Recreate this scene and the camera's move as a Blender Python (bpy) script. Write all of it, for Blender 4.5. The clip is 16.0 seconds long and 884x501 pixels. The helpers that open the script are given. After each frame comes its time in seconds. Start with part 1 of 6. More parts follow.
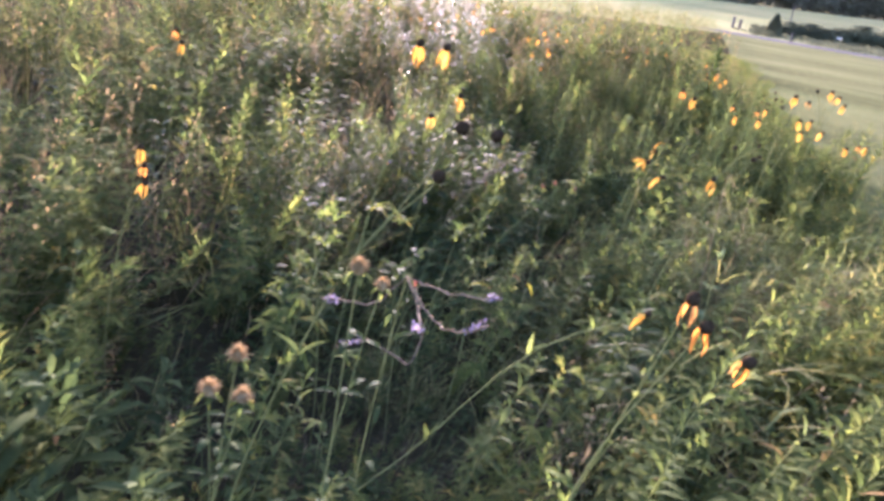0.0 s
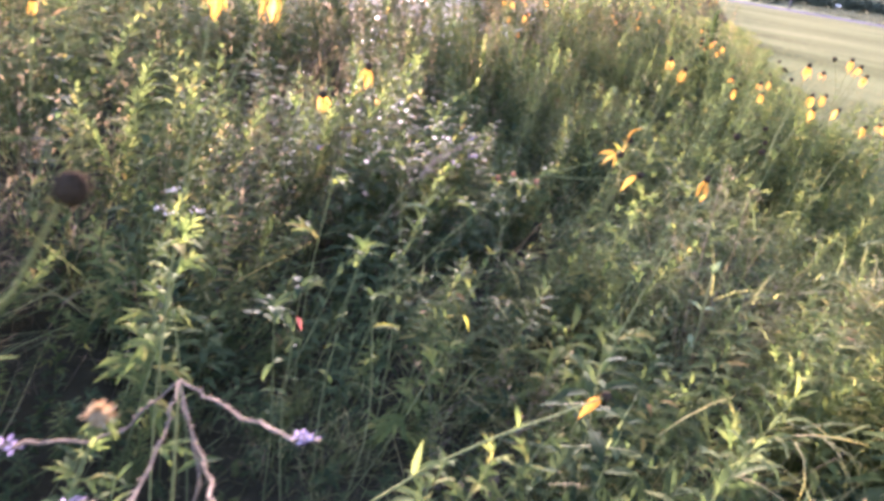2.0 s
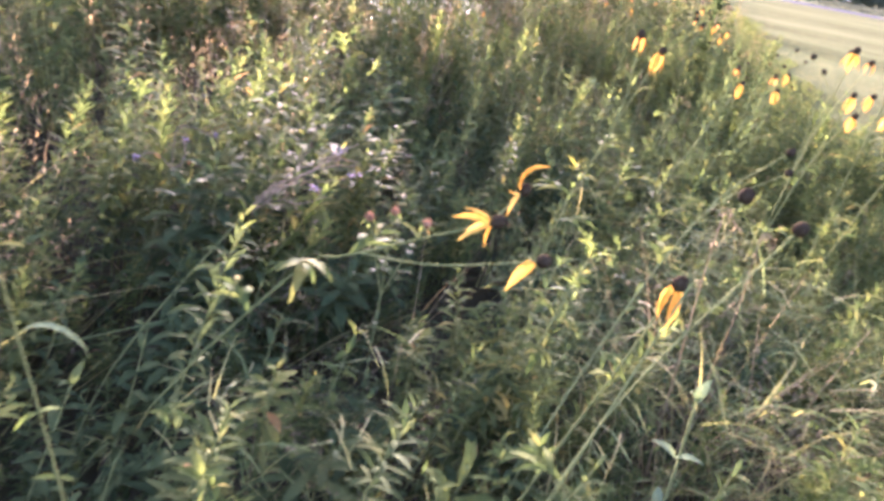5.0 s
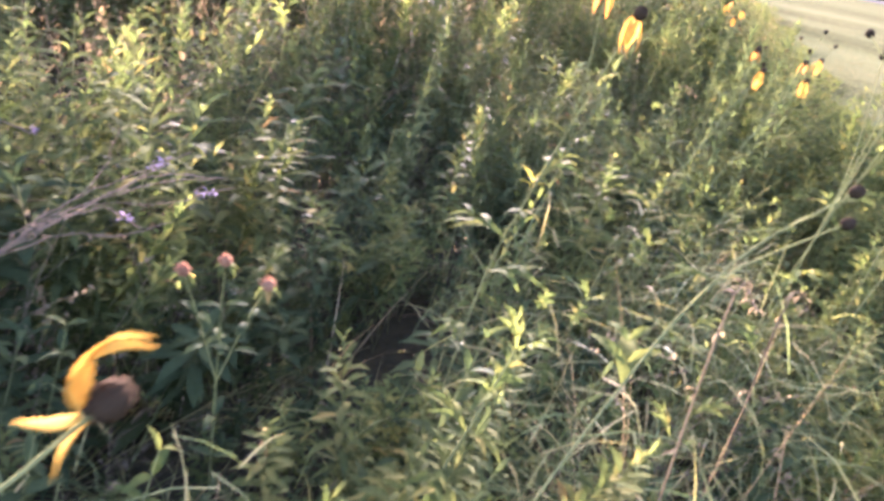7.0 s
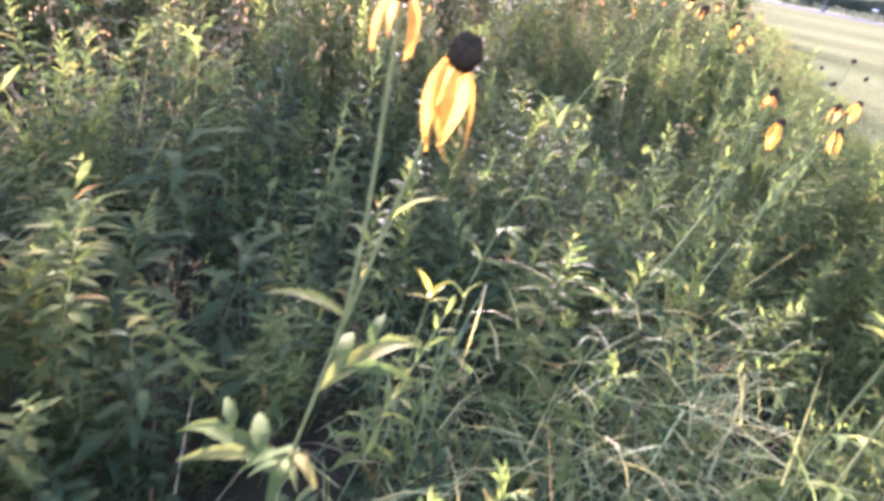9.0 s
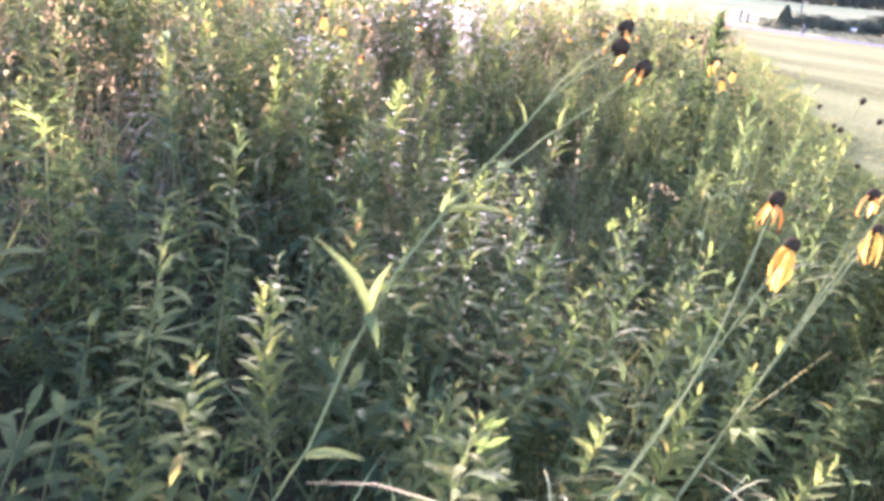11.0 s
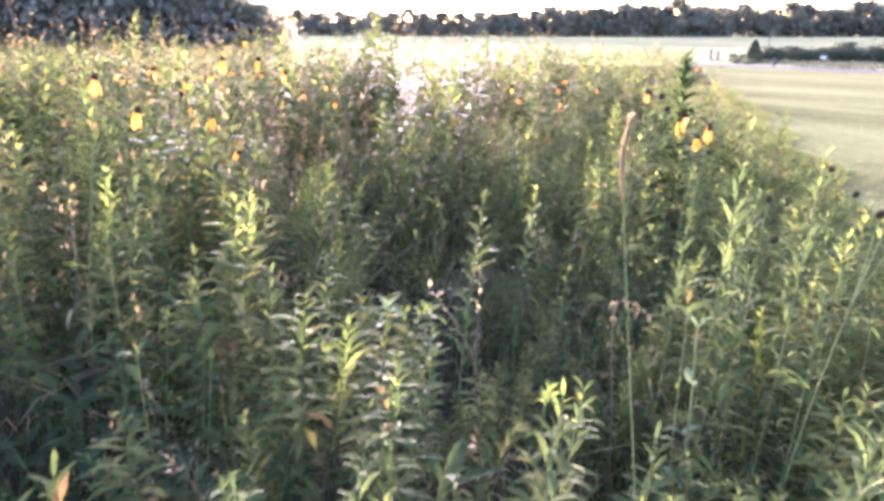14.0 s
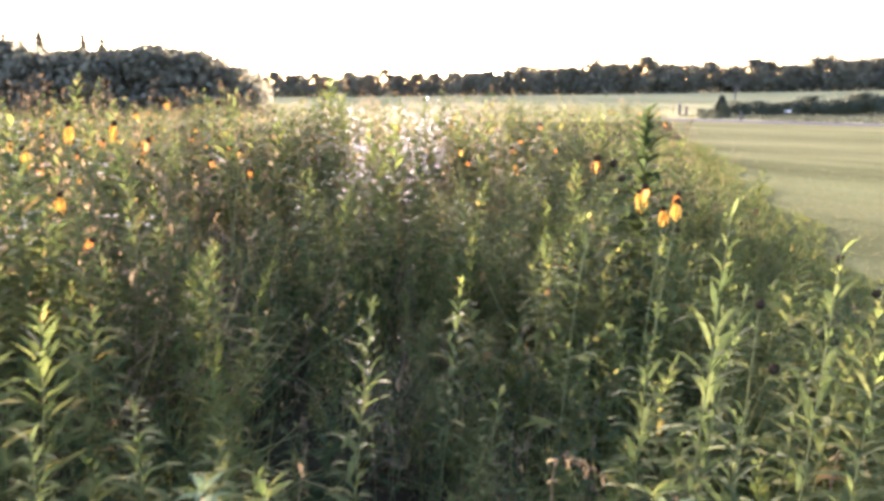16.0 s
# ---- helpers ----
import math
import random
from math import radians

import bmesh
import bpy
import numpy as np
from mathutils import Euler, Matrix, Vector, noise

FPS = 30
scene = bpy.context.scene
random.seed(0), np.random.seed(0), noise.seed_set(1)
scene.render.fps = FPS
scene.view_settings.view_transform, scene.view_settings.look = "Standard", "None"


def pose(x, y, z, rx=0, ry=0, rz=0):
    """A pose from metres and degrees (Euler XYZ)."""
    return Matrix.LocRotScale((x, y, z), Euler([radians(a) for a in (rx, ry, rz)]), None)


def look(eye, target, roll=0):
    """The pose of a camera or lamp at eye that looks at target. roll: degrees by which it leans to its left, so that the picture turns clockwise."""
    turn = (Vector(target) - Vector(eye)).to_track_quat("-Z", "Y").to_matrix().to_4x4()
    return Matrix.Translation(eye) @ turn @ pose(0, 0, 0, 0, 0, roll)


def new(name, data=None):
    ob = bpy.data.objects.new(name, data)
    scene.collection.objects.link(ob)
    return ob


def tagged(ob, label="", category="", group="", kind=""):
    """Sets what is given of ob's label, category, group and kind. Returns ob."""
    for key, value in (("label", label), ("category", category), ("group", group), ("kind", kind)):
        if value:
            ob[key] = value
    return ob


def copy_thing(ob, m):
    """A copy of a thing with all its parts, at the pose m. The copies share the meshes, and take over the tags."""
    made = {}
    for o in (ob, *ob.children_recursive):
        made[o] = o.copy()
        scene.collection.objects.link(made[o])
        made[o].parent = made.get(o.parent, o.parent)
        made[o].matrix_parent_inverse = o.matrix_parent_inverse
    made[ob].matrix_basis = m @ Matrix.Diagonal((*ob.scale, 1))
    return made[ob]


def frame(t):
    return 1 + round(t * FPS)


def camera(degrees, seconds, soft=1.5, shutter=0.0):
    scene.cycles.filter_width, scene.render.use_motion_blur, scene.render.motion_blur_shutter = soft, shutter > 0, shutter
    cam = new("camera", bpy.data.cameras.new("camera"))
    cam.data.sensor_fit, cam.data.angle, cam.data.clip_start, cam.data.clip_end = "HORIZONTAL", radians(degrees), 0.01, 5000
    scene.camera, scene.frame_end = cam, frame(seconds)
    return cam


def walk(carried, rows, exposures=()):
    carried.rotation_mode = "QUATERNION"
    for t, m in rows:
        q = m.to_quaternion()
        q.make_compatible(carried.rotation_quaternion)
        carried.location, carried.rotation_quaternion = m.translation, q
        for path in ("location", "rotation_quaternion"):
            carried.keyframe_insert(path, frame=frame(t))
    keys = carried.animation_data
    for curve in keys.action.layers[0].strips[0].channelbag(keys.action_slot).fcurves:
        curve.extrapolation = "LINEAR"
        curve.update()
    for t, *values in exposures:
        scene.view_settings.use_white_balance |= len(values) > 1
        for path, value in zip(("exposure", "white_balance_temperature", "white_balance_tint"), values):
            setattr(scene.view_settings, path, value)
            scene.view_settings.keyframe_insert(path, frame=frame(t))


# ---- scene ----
cam = camera(64.7, 16.0, soft=3.6, shutter=0.5)
PATH = [
    (0, (-1.841, -5.318, 1.82), (-1.863, -3.455, 1.093), 7.2),
    (0.5, (-1.789, -5.15, 1.799), (-1.803, -3.3, 1.04), 7.1),
    (1, (-1.73, -4.983, 1.781), (-1.744, -3.141, 1.0), 7.0),
    (1.5, (-1.67, -4.811, 1.763), (-1.684, -2.973, 0.975), 6.9),
    (2, (-1.609, -4.636, 1.747), (-1.607, -2.803, 0.947), 7.2),
    (2.5, (-1.54, -4.465, 1.727), (-1.524, -2.633, 0.926), 7.2),
    (3, (-1.468, -4.289, 1.704), (-1.44, -2.456, 0.903), 7.4),
    (3.5, (-1.406, -4.114, 1.685), (-1.376, -2.276, 0.897), 7.5),
    (4, (-1.344, -3.941, 1.662), (-1.329, -2.105, 0.869), 7.7),
    (6.5, (-1.035, -3.045, 1.525), (-1.029, -1.249, 0.646), 9.1),
    (7, (-0.98, -2.888, 1.505), (-0.982, -1.089, 0.631), 9.3),
    (7.5, (-0.918, -2.719, 1.484), (-0.925, -0.921, 0.608), 9.2),
    (8, (-0.857, -2.559, 1.466), (-0.888, -0.753, 0.608), 9.3),
    (10.5, (-0.576, -1.666, 1.466), (-0.62, 0.184, 0.708), 7.8),
    (11, (-0.519, -1.52, 1.472), (-0.571, 0.344, 0.751), 5.7),
    (11.5, (-0.468, -1.374, 1.474), (-0.515, 0.499, 0.773), 4.4),
    (12, (-0.419, -1.233, 1.475), (-0.478, 0.649, 0.801), 3.8),
    (12.5, (-0.365, -1.083, 1.481), (-0.435, 0.807, 0.828), 2.1),
    (13, (-0.322, -0.927, 1.473), (-0.374, 0.965, 0.825), 2.2),
    (13.5, (-0.267, -0.785, 1.475), (-0.331, 1.125, 0.884), 1.4),
    (14, (-0.212, -0.627, 1.476), (-0.269, 1.293, 0.915), 0.3),
    (14.5, (-0.162, -0.48, 1.472), (-0.202, 1.45, 0.95), 0.3),
    (15, (-0.105, -0.323, 1.469), (-0.13, 1.616, 0.982), 0.2),
    (15.5, (-0.053, -0.184, 1.471), (-0.067, 1.769, 1.041), 0.1),
    (16, (0.005, -0.031, 1.471), (0.005, 1.928, 1.065), -0.5),
]
walk(cam, [(t, look(eye, aim, roll)) for t, eye, aim, roll in PATH],
     exposures=[(0, 4.27, 5450, 49), (1.5, 4.6, 5500, 54), (3.5, 4.8, 5550, 57), (7, 4.88, 5650, 58), (8, 4.92, 5400, 53), (10.5, 5.13, 5300, 58), (11.5, 5.1, 5300, 58), (13, 4.97, 5250, 55), (14.5, 4.88, 5500, 55), (16, 4.33, 5800, 45)])

# ---- light ----
SUN_AZ, SUN_EL = radians(-3.4), radians(6.6)
SUN_DIR = Vector((math.sin(SUN_AZ) * math.cos(SUN_EL), math.cos(SUN_AZ) * math.cos(SUN_EL), math.sin(SUN_EL)))

world = bpy.data.worlds.new("sky")
scene.world = world
world.use_nodes = True
wn = world.node_tree.nodes
sky = wn.new("ShaderNodeTexSky")
sky.sky_type = "NISHITA"
sky.sun_disc = False
sky.sun_elevation = SUN_EL
sky.sun_rotation = SUN_AZ
sky.air_density = 1.0
sky.dust_density = 3.0
sky.ozone_density = 1.0
wn["Background"].inputs["Strength"].default_value = 0.11
world.node_tree.links.new(sky.outputs["Color"], wn["Background"].inputs["Color"])

sun = new("sun", bpy.data.lights.new("sun", "SUN"))
sun.data.energy = 4.2
sun.data.angle = radians(0.6)
sun.data.color = (1.0, 0.86, 0.68)
sun.matrix_world = look(SUN_DIR * 100, (0, 0, 0))


# ---- materials ----
def material(name):
    m = bpy.data.materials.new(name)
    m.use_nodes = True
    nt = m.node_tree
    return m, nt, nt.nodes["Principled BSDF"], nt.nodes["Material Output"]


def ramp(nt, fac, stops, mode="LINEAR"):
    r = nt.nodes.new("ShaderNodeValToRGB")
    r.color_ramp.interpolation = mode
    els = r.color_ramp.elements
    while len(els) < len(stops):
        els.new(0.5)
    for e, (p, c) in zip(els, stops):
        e.position, e.color = p, (*c, 1)
    nt.links.new(fac, r.inputs[0])
    return r.outputs[0]


def noise_tex(nt, scale, detail=3.0, vector=None, rough=0.55):
    n = nt.nodes.new("ShaderNodeTexNoise")
    n.inputs["Scale"].default_value = scale
    n.inputs["Detail"].default_value = detail
    n.inputs["Roughness"].default_value = rough
    if vector is not None:
        nt.links.new(vector, n.inputs["Vector"])
    return n.outputs["Fac"]


def mixed(nt, fac, a, b, mode="MIX"):
    m = nt.nodes.new("ShaderNodeMix")
    m.data_type, m.blend_type = "RGBA", mode
    for sock, val in ((m.inputs["Factor"], fac), (m.inputs["A"], a), (m.inputs["B"], b)):
        if isinstance(val, (int, float)):
            sock.default_value = val
        elif isinstance(val, tuple):
            sock.default_value = (*val, 1)
        else:
            nt.links.new(val, sock)
    return m.outputs["Result"]


def bumped(nt, bsdf, height, strength=0.3, distance=0.01):
    b = nt.nodes.new("ShaderNodeBump")
    b.inputs["Strength"].default_value = strength
    b.inputs["Distance"].default_value = distance
    nt.links.new(height, b.inputs["Height"])
    nt.links.new(b.outputs["Normal"], bsdf.inputs["Normal"])


def world_place(nt):
    return nt.nodes.new("ShaderNodeNewGeometry").outputs["Position"]


def leafy(name, stops, through_tint=(1.18, 1.17, 0.75), translucent=0.33, rough=0.68, gloss=0.0, patch=0.6):
    """Thin leaf: its own random tone, a slow drift of tone over the meadow, fine mottling and light that shines through."""
    m, nt, bsdf, out = material(name)
    geo = nt.nodes.new("ShaderNodeNewGeometry")
    info = nt.nodes.new("ShaderNodeObjectInfo")
    add = nt.nodes.new("ShaderNodeMath")
    add.operation = "ADD"
    nt.links.new(geo.outputs["Random Per Island"], add.inputs[0])
    nt.links.new(info.outputs["Random"], add.inputs[1])
    frac = nt.nodes.new("ShaderNodeMath")
    frac.operation = "FRACT"
    nt.links.new(add.outputs[0], frac.inputs[0])
    col = ramp(nt, frac.outputs[0], stops)
    slow = ramp(nt, noise_tex(nt, 1.3, 2.0, geo.outputs["Position"]), [(0.3, (0.62, 0.68, 0.6)), (0.7, (1.3, 1.22, 1.0))])
    col = mixed(nt, patch, col, mixed(nt, 1.0, col, slow, "MULTIPLY"))
    fine = ramp(nt, noise_tex(nt, 160.0, 2.0, geo.outputs["Position"]), [(0.35, (0.75, 0.75, 0.72)), (0.65, (1.12, 1.1, 1.05))])
    col = mixed(nt, 0.7, col, mixed(nt, 1.0, col, fine, "MULTIPLY"))
    nt.links.new(col, bsdf.inputs["Base Color"])
    bsdf.inputs["Roughness"].default_value = rough
    bsdf.inputs["Specular IOR Level"].default_value = gloss
    tr = nt.nodes.new("ShaderNodeBsdfTranslucent")
    nt.links.new(mixed(nt, 1.0, col, through_tint, "MULTIPLY"), tr.inputs["Color"])
    mx = nt.nodes.new("ShaderNodeMixShader")
    mx.inputs[0].default_value = translucent
    nt.links.new(bsdf.outputs[0], mx.inputs[1])
    nt.links.new(tr.outputs[0], mx.inputs[2])
    nt.links.new(mx.outputs[0], out.inputs["Surface"])
    return m


GREEN = [(0.0, (0.041, 0.06, 0.0246)), (0.35, (0.0636, 0.088, 0.0351)), (0.7, (0.0923, 0.118, 0.0445)), (0.95, (0.1231, 0.135, 0.0527)), (0.98, (0.2052, 0.175, 0.0585)), (1.0, (0.1642, 0.1, 0.0585))]
M_GOLDENROD = leafy("goldenrod_leaf", GREEN, translucent=0.55, rough=0.75, gloss=0.008)
M_ROD = leafy("rod_leaf", [(0.0, (0.036, 0.053, 0.0235)), (0.5, (0.059, 0.079, 0.034)), (0.9, (0.088, 0.108, 0.045)), (1.0, (0.13, 0.135, 0.055))], (1.08, 1.14, 0.8), translucent=0.42, rough=0.75, gloss=0.008)
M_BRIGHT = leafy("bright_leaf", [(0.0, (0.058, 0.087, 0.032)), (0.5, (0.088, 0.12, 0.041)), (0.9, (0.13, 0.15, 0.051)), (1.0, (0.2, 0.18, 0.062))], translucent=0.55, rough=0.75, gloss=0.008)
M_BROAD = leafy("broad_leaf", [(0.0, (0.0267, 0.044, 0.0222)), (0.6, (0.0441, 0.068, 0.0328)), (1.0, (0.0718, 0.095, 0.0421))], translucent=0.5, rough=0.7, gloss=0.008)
M_SHINY = leafy("glossy_leaf", [(0.0, (0.0324, 0.05, 0.026)), (1.0, (0.0864, 0.1, 0.05))], translucent=0.4, rough=0.32, gloss=0.05)
M_BLUEGREEN = leafy("bluegreen_leaf", [(0.0, (0.085, 0.125, 0.075)), (1.0, (0.125, 0.16, 0.095))], rough=0.7, gloss=0.0)
M_GRASS = leafy("grass_blade", [(0.0, (0.1, 0.145, 0.062)), (0.4, (0.155, 0.195, 0.085)), (0.75, (0.235, 0.235, 0.1)), (1.0, (0.3, 0.265, 0.13))], translucent=0.5, rough=0.7, gloss=0.06)
M_DRY = leafy("dry_stalk", [(0.0, (0.075, 0.064, 0.044)), (0.5, (0.12, 0.105, 0.072)), (1.0, (0.19, 0.17, 0.115))], (1.3, 1.2, 0.95), 0.4, 0.85, 0.02)
M_NODE = leafy("young_leaf", [(0.0, (0.075, 0.1, 0.042)), (1.0, (0.1, 0.125, 0.052))], (1.2, 1.18, 0.75), translucent=0.38)
M_BRISTLE = leafy("seed_bristle", [(0.0, (0.13, 0.125, 0.08)), (1.0, (0.19, 0.175, 0.115))], (1.4, 1.2, 0.9), 0.55, 0.8, 0.0, 0.2)
M_STRAW = leafy("straw_blade", [(0.0, (0.17, 0.13, 0.07)), (0.6, (0.25, 0.2, 0.11)), (1.0, (0.32, 0.27, 0.17))], (1.15, 1.08, 0.85), 0.4, 0.8, 0.02, 0.3)
M_RUST = leafy("rusty_blade", [(0.0, (0.2, 0.15, 0.05)), (0.5, (0.26, 0.16, 0.05)), (1.0, (0.3, 0.13, 0.04))], (1.15, 1.0, 0.6), translucent=0.4)
M_RED = leafy("red_leaf", [(0.0, (0.12, 0.05, 0.045)), (1.0, (0.17, 0.08, 0.06))], (1.2, 0.8, 0.7), 0.4, 0.65, 0.01, 0.2)
M_YELLOWED = leafy("yellowed_leaf", [(0.0, (0.2, 0.2, 0.035)), (1.0, (0.27, 0.26, 0.05))], (1.15, 1.1, 0.6), 0.5, 0.65, 0.01, 0.2)
M_STEM = leafy("green_stem", [(0.0, (0.09, 0.108, 0.045)), (1.0, (0.145, 0.16, 0.07))], translucent=0.12, rough=0.6)
M_PETAL = leafy("yellow_petal", [(0.0, (0.4, 0.205, 0.03)), (0.5, (0.46, 0.265, 0.04)), (1.0, (0.5, 0.325, 0.07))], (1.05, 0.98, 0.8), 0.33, 0.6, 0.0, 0.1)
M_FADED = leafy("faded_petal", [(0.0, (0.4, 0.16, 0.025)), (0.6, (0.42, 0.2, 0.045)), (1.0, (0.38, 0.22, 0.08))], (1.05, 0.9, 0.6), 0.4, 0.65, 0.0, 0.1)
M_PURPLE = leafy("purple_blossom", [(0.0, (0.12, 0.11, 0.15)), (0.6, (0.17, 0.155, 0.2)), (1.0, (0.23, 0.21, 0.26))], (1.1, 1.0, 1.1), 0.3, 0.6, 0.0, 0.1)
M_PINK = leafy("pink_blossom", [(0.0, (0.149, 0.0808, 0.0456)), (0.6, (0.21, 0.119, 0.0684)), (1.0, (0.271, 0.18, 0.114))], (1.1, 0.95, 0.9), 0.25, 0.65, 0.0, 0.1)
M_TAN = leafy("dried_head", [(0.0, (0.17, 0.12, 0.06)), (0.6, (0.22, 0.165, 0.085)), (1.0, (0.26, 0.22, 0.13))], (1.1, 0.95, 0.8), 0.25, 0.75, 0.0, 0.1)
M_WHITE = leafy("white_floret", [(0.0, (0.312, 0.312, 0.27)), (1.0, (0.416, 0.416, 0.385))], (1.0, 1.0, 0.9), 0.35, 0.6, 0.0, 0.1)
# Pale translucent seed fluff; spread thickly, it also stands in for glare haze.
M_FUZZ_HAZE = leafy("seed_fluff_haze", [(0.0, (0.13, 0.105, 0.06)), (0.6, (0.19, 0.15, 0.085)), (1.0, (0.26, 0.21, 0.13))], (1.4, 1.25, 0.95), 0.55, 0.85, 0.1, 0.2)
# Leaf green greyed and paled: distance haze put into the woods' colour.
M_TREE_HAZED = leafy("hazed_tree_leaf", [(0.0, (0.095, 0.105, 0.085)), (0.6, (0.12, 0.13, 0.105)), (1.0, (0.15, 0.155, 0.125))], (1.4, 1.3, 1.0), translucent=0.5, rough=0.6, gloss=0.0, patch=0.2)
M_STUBBLE = leafy("mown_blade", [(0.0, (0.085, 0.092, 0.045)), (0.6, (0.13, 0.132, 0.066)), (1.0, (0.18, 0.17, 0.1))], (1.15, 1.1, 0.8), 0.35, 0.8, 0.0, 0.5)
M_HEDGE = leafy("hedge_leaf", [(0.0, (0.0495, 0.063, 0.045)), (1.0, (0.081, 0.099, 0.0675))], (1.1, 1.0, 0.9), translucent=0.35, rough=0.6, gloss=0.0, patch=0.2)


def plain(name, a, b, scale, rough=0.8, bump=0.3, spec=0.3):
    m, nt, bsdf, out = material(name)
    pos = world_place(nt)
    n = noise_tex(nt, scale, 4.0, pos)
    big = noise_tex(nt, scale * 0.13, 3.0, pos)
    col = mixed(nt, n, a, b)
    col = mixed(nt, 0.6, col, mixed(nt, 1.0, col, ramp(nt, big, [(0.3, (0.7, 0.7, 0.7)), (0.7, (1.2, 1.2, 1.2))]), "MULTIPLY"))
    nt.links.new(col, bsdf.inputs["Base Color"])
    bsdf.inputs["Roughness"].default_value = rough
    bsdf.inputs["Specular IOR Level"].default_value = spec
    bumped(nt, bsdf, n, bump, 1.0 / scale)
    return m


M_CONE = plain("dark_cone", (0.014, 0.011, 0.007), (0.045, 0.034, 0.02), 700.0, 0.95, 1.0, 0.0)
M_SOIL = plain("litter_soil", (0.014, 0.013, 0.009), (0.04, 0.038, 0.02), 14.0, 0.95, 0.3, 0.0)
M_BARK = plain("bark", (0.05, 0.04, 0.03), (0.12, 0.1, 0.08), 8.0, 0.9)
M_POST = plain("weathered_post", (0.06, 0.05, 0.045), (0.13, 0.11, 0.1), 20.0, 0.85)
M_BOARD = plain("white_paint", (0.5, 0.5, 0.48), (0.6, 0.6, 0.57), 6.0, 0.5, 0.1)
M_ROAD = plain("pale_asphalt", (0.06, 0.058, 0.068), (0.09, 0.088, 0.1), 6.0, 0.9, 0.2, 0.0)


def field_material(name, stops, row_tone, row_len=0.35, sheen=0.0):
    """Grassland seen far off: tufts, tufted patches and mowing rows that run along the field."""
    m, nt, bsdf, out = material(name)
    pos = world_place(nt)
    mp = nt.nodes.new("ShaderNodeMapping")
    mp.vector_type = "TEXTURE"
    mp.inputs["Rotation"].default_value = (0, 0, radians(117))
    mp.inputs["Scale"].default_value = (9.0, 1.0, 1.0)
    nt.links.new(pos, mp.inputs["Vector"])
    rows = noise_tex(nt, row_len, 4.0, mp.outputs["Vector"], 0.6)
    tuft = noise_tex(nt, 22.0, 5.0, pos, 0.65)
    big = noise_tex(nt, 0.12, 3.0, pos)
    col = ramp(nt, tuft, stops)
    col = mixed(nt, 1.0, col, ramp(nt, rows, [(0.34, row_tone), (0.62, (1.15, 1.12, 1.05))]), "MULTIPLY")
    col = mixed(nt, 0.5, col, mixed(nt, 1.0, col, ramp(nt, big, [(0.3, (0.8, 0.9, 0.75)), (0.7, (1.2, 1.1, 1.1))]), "MULTIPLY"))
    nt.links.new(col, bsdf.inputs["Base Color"])
    bsdf.inputs["Roughness"].default_value = 0.9
    bsdf.inputs["Specular IOR Level"].default_value = 0.0
    bsdf.inputs["Sheen Weight"].default_value = sheen
    bsdf.inputs["Sheen Roughness"].default_value = 0.45
    bsdf.inputs["Sheen Tint"].default_value = (0.95, 0.9, 0.6, 1)
    bumped(nt, bsdf, tuft, 0.35, 0.04)
    return m


M_FIELD = field_material("mown_grass", [(0.3, (0.042, 0.055, 0.024)), (0.55, (0.072, 0.084, 0.038)), (0.75, (0.108, 0.115, 0.058))], (0.5, 0.55, 0.45), 0.35, 0.014)
M_GROUND = field_material("rough_grassland", [(0.3, (0.12, 0.12, 0.06)), (0.55, (0.19, 0.19, 0.1)), (0.75, (0.26, 0.26, 0.15))], (0.85, 0.9, 0.85), 0.05)


# ---- mesh tools ----
rng = np.random.default_rng(7)


def mesh_of(name, V, F, mats, mi=None, smooth=True):
    V = np.asarray(V, np.float32)
    F = np.asarray(F, np.int32)
    me = bpy.data.meshes.new(name)
    me.vertices.add(len(V))
    me.vertices.foreach_set("co", V.ravel())
    me.loops.add(F.size)
    me.loops.foreach_set("vertex_index", F.ravel())
    me.polygons.add(len(F))
    me.polygons.foreach_set("loop_start", np.arange(0, F.size, 3, dtype=np.int32))
    if mi is not None:
        me.polygons.foreach_set("material_index", np.asarray(mi, np.int32))
    me.polygons.foreach_set("use_smooth", np.full(len(F), smooth))
    for m in mats:
        me.materials.append(m)
    me.update(calc_edges=True)
    return me


def part(name, geo, mat, parent, label="", m=None):
    """One mesh object under a thing or a part. geo: (verts, triangles) or a mesh that is shared."""
    me = geo if isinstance(geo, bpy.types.Mesh) else mesh_of(name, geo[0], geo[1], [mat])
    ob = new(name, me)
    ob.parent = parent
    if m is not None:
        ob.matrix_basis = m
    if label:
        tagged(ob, label)
    return ob


def joined(pieces):
    V, F, n = [], [], 0
    for v, f in pieces:
        V.append(v)
        F.append(f + n)
        n += len(v)
    return np.concatenate(V), np.concatenate(F)


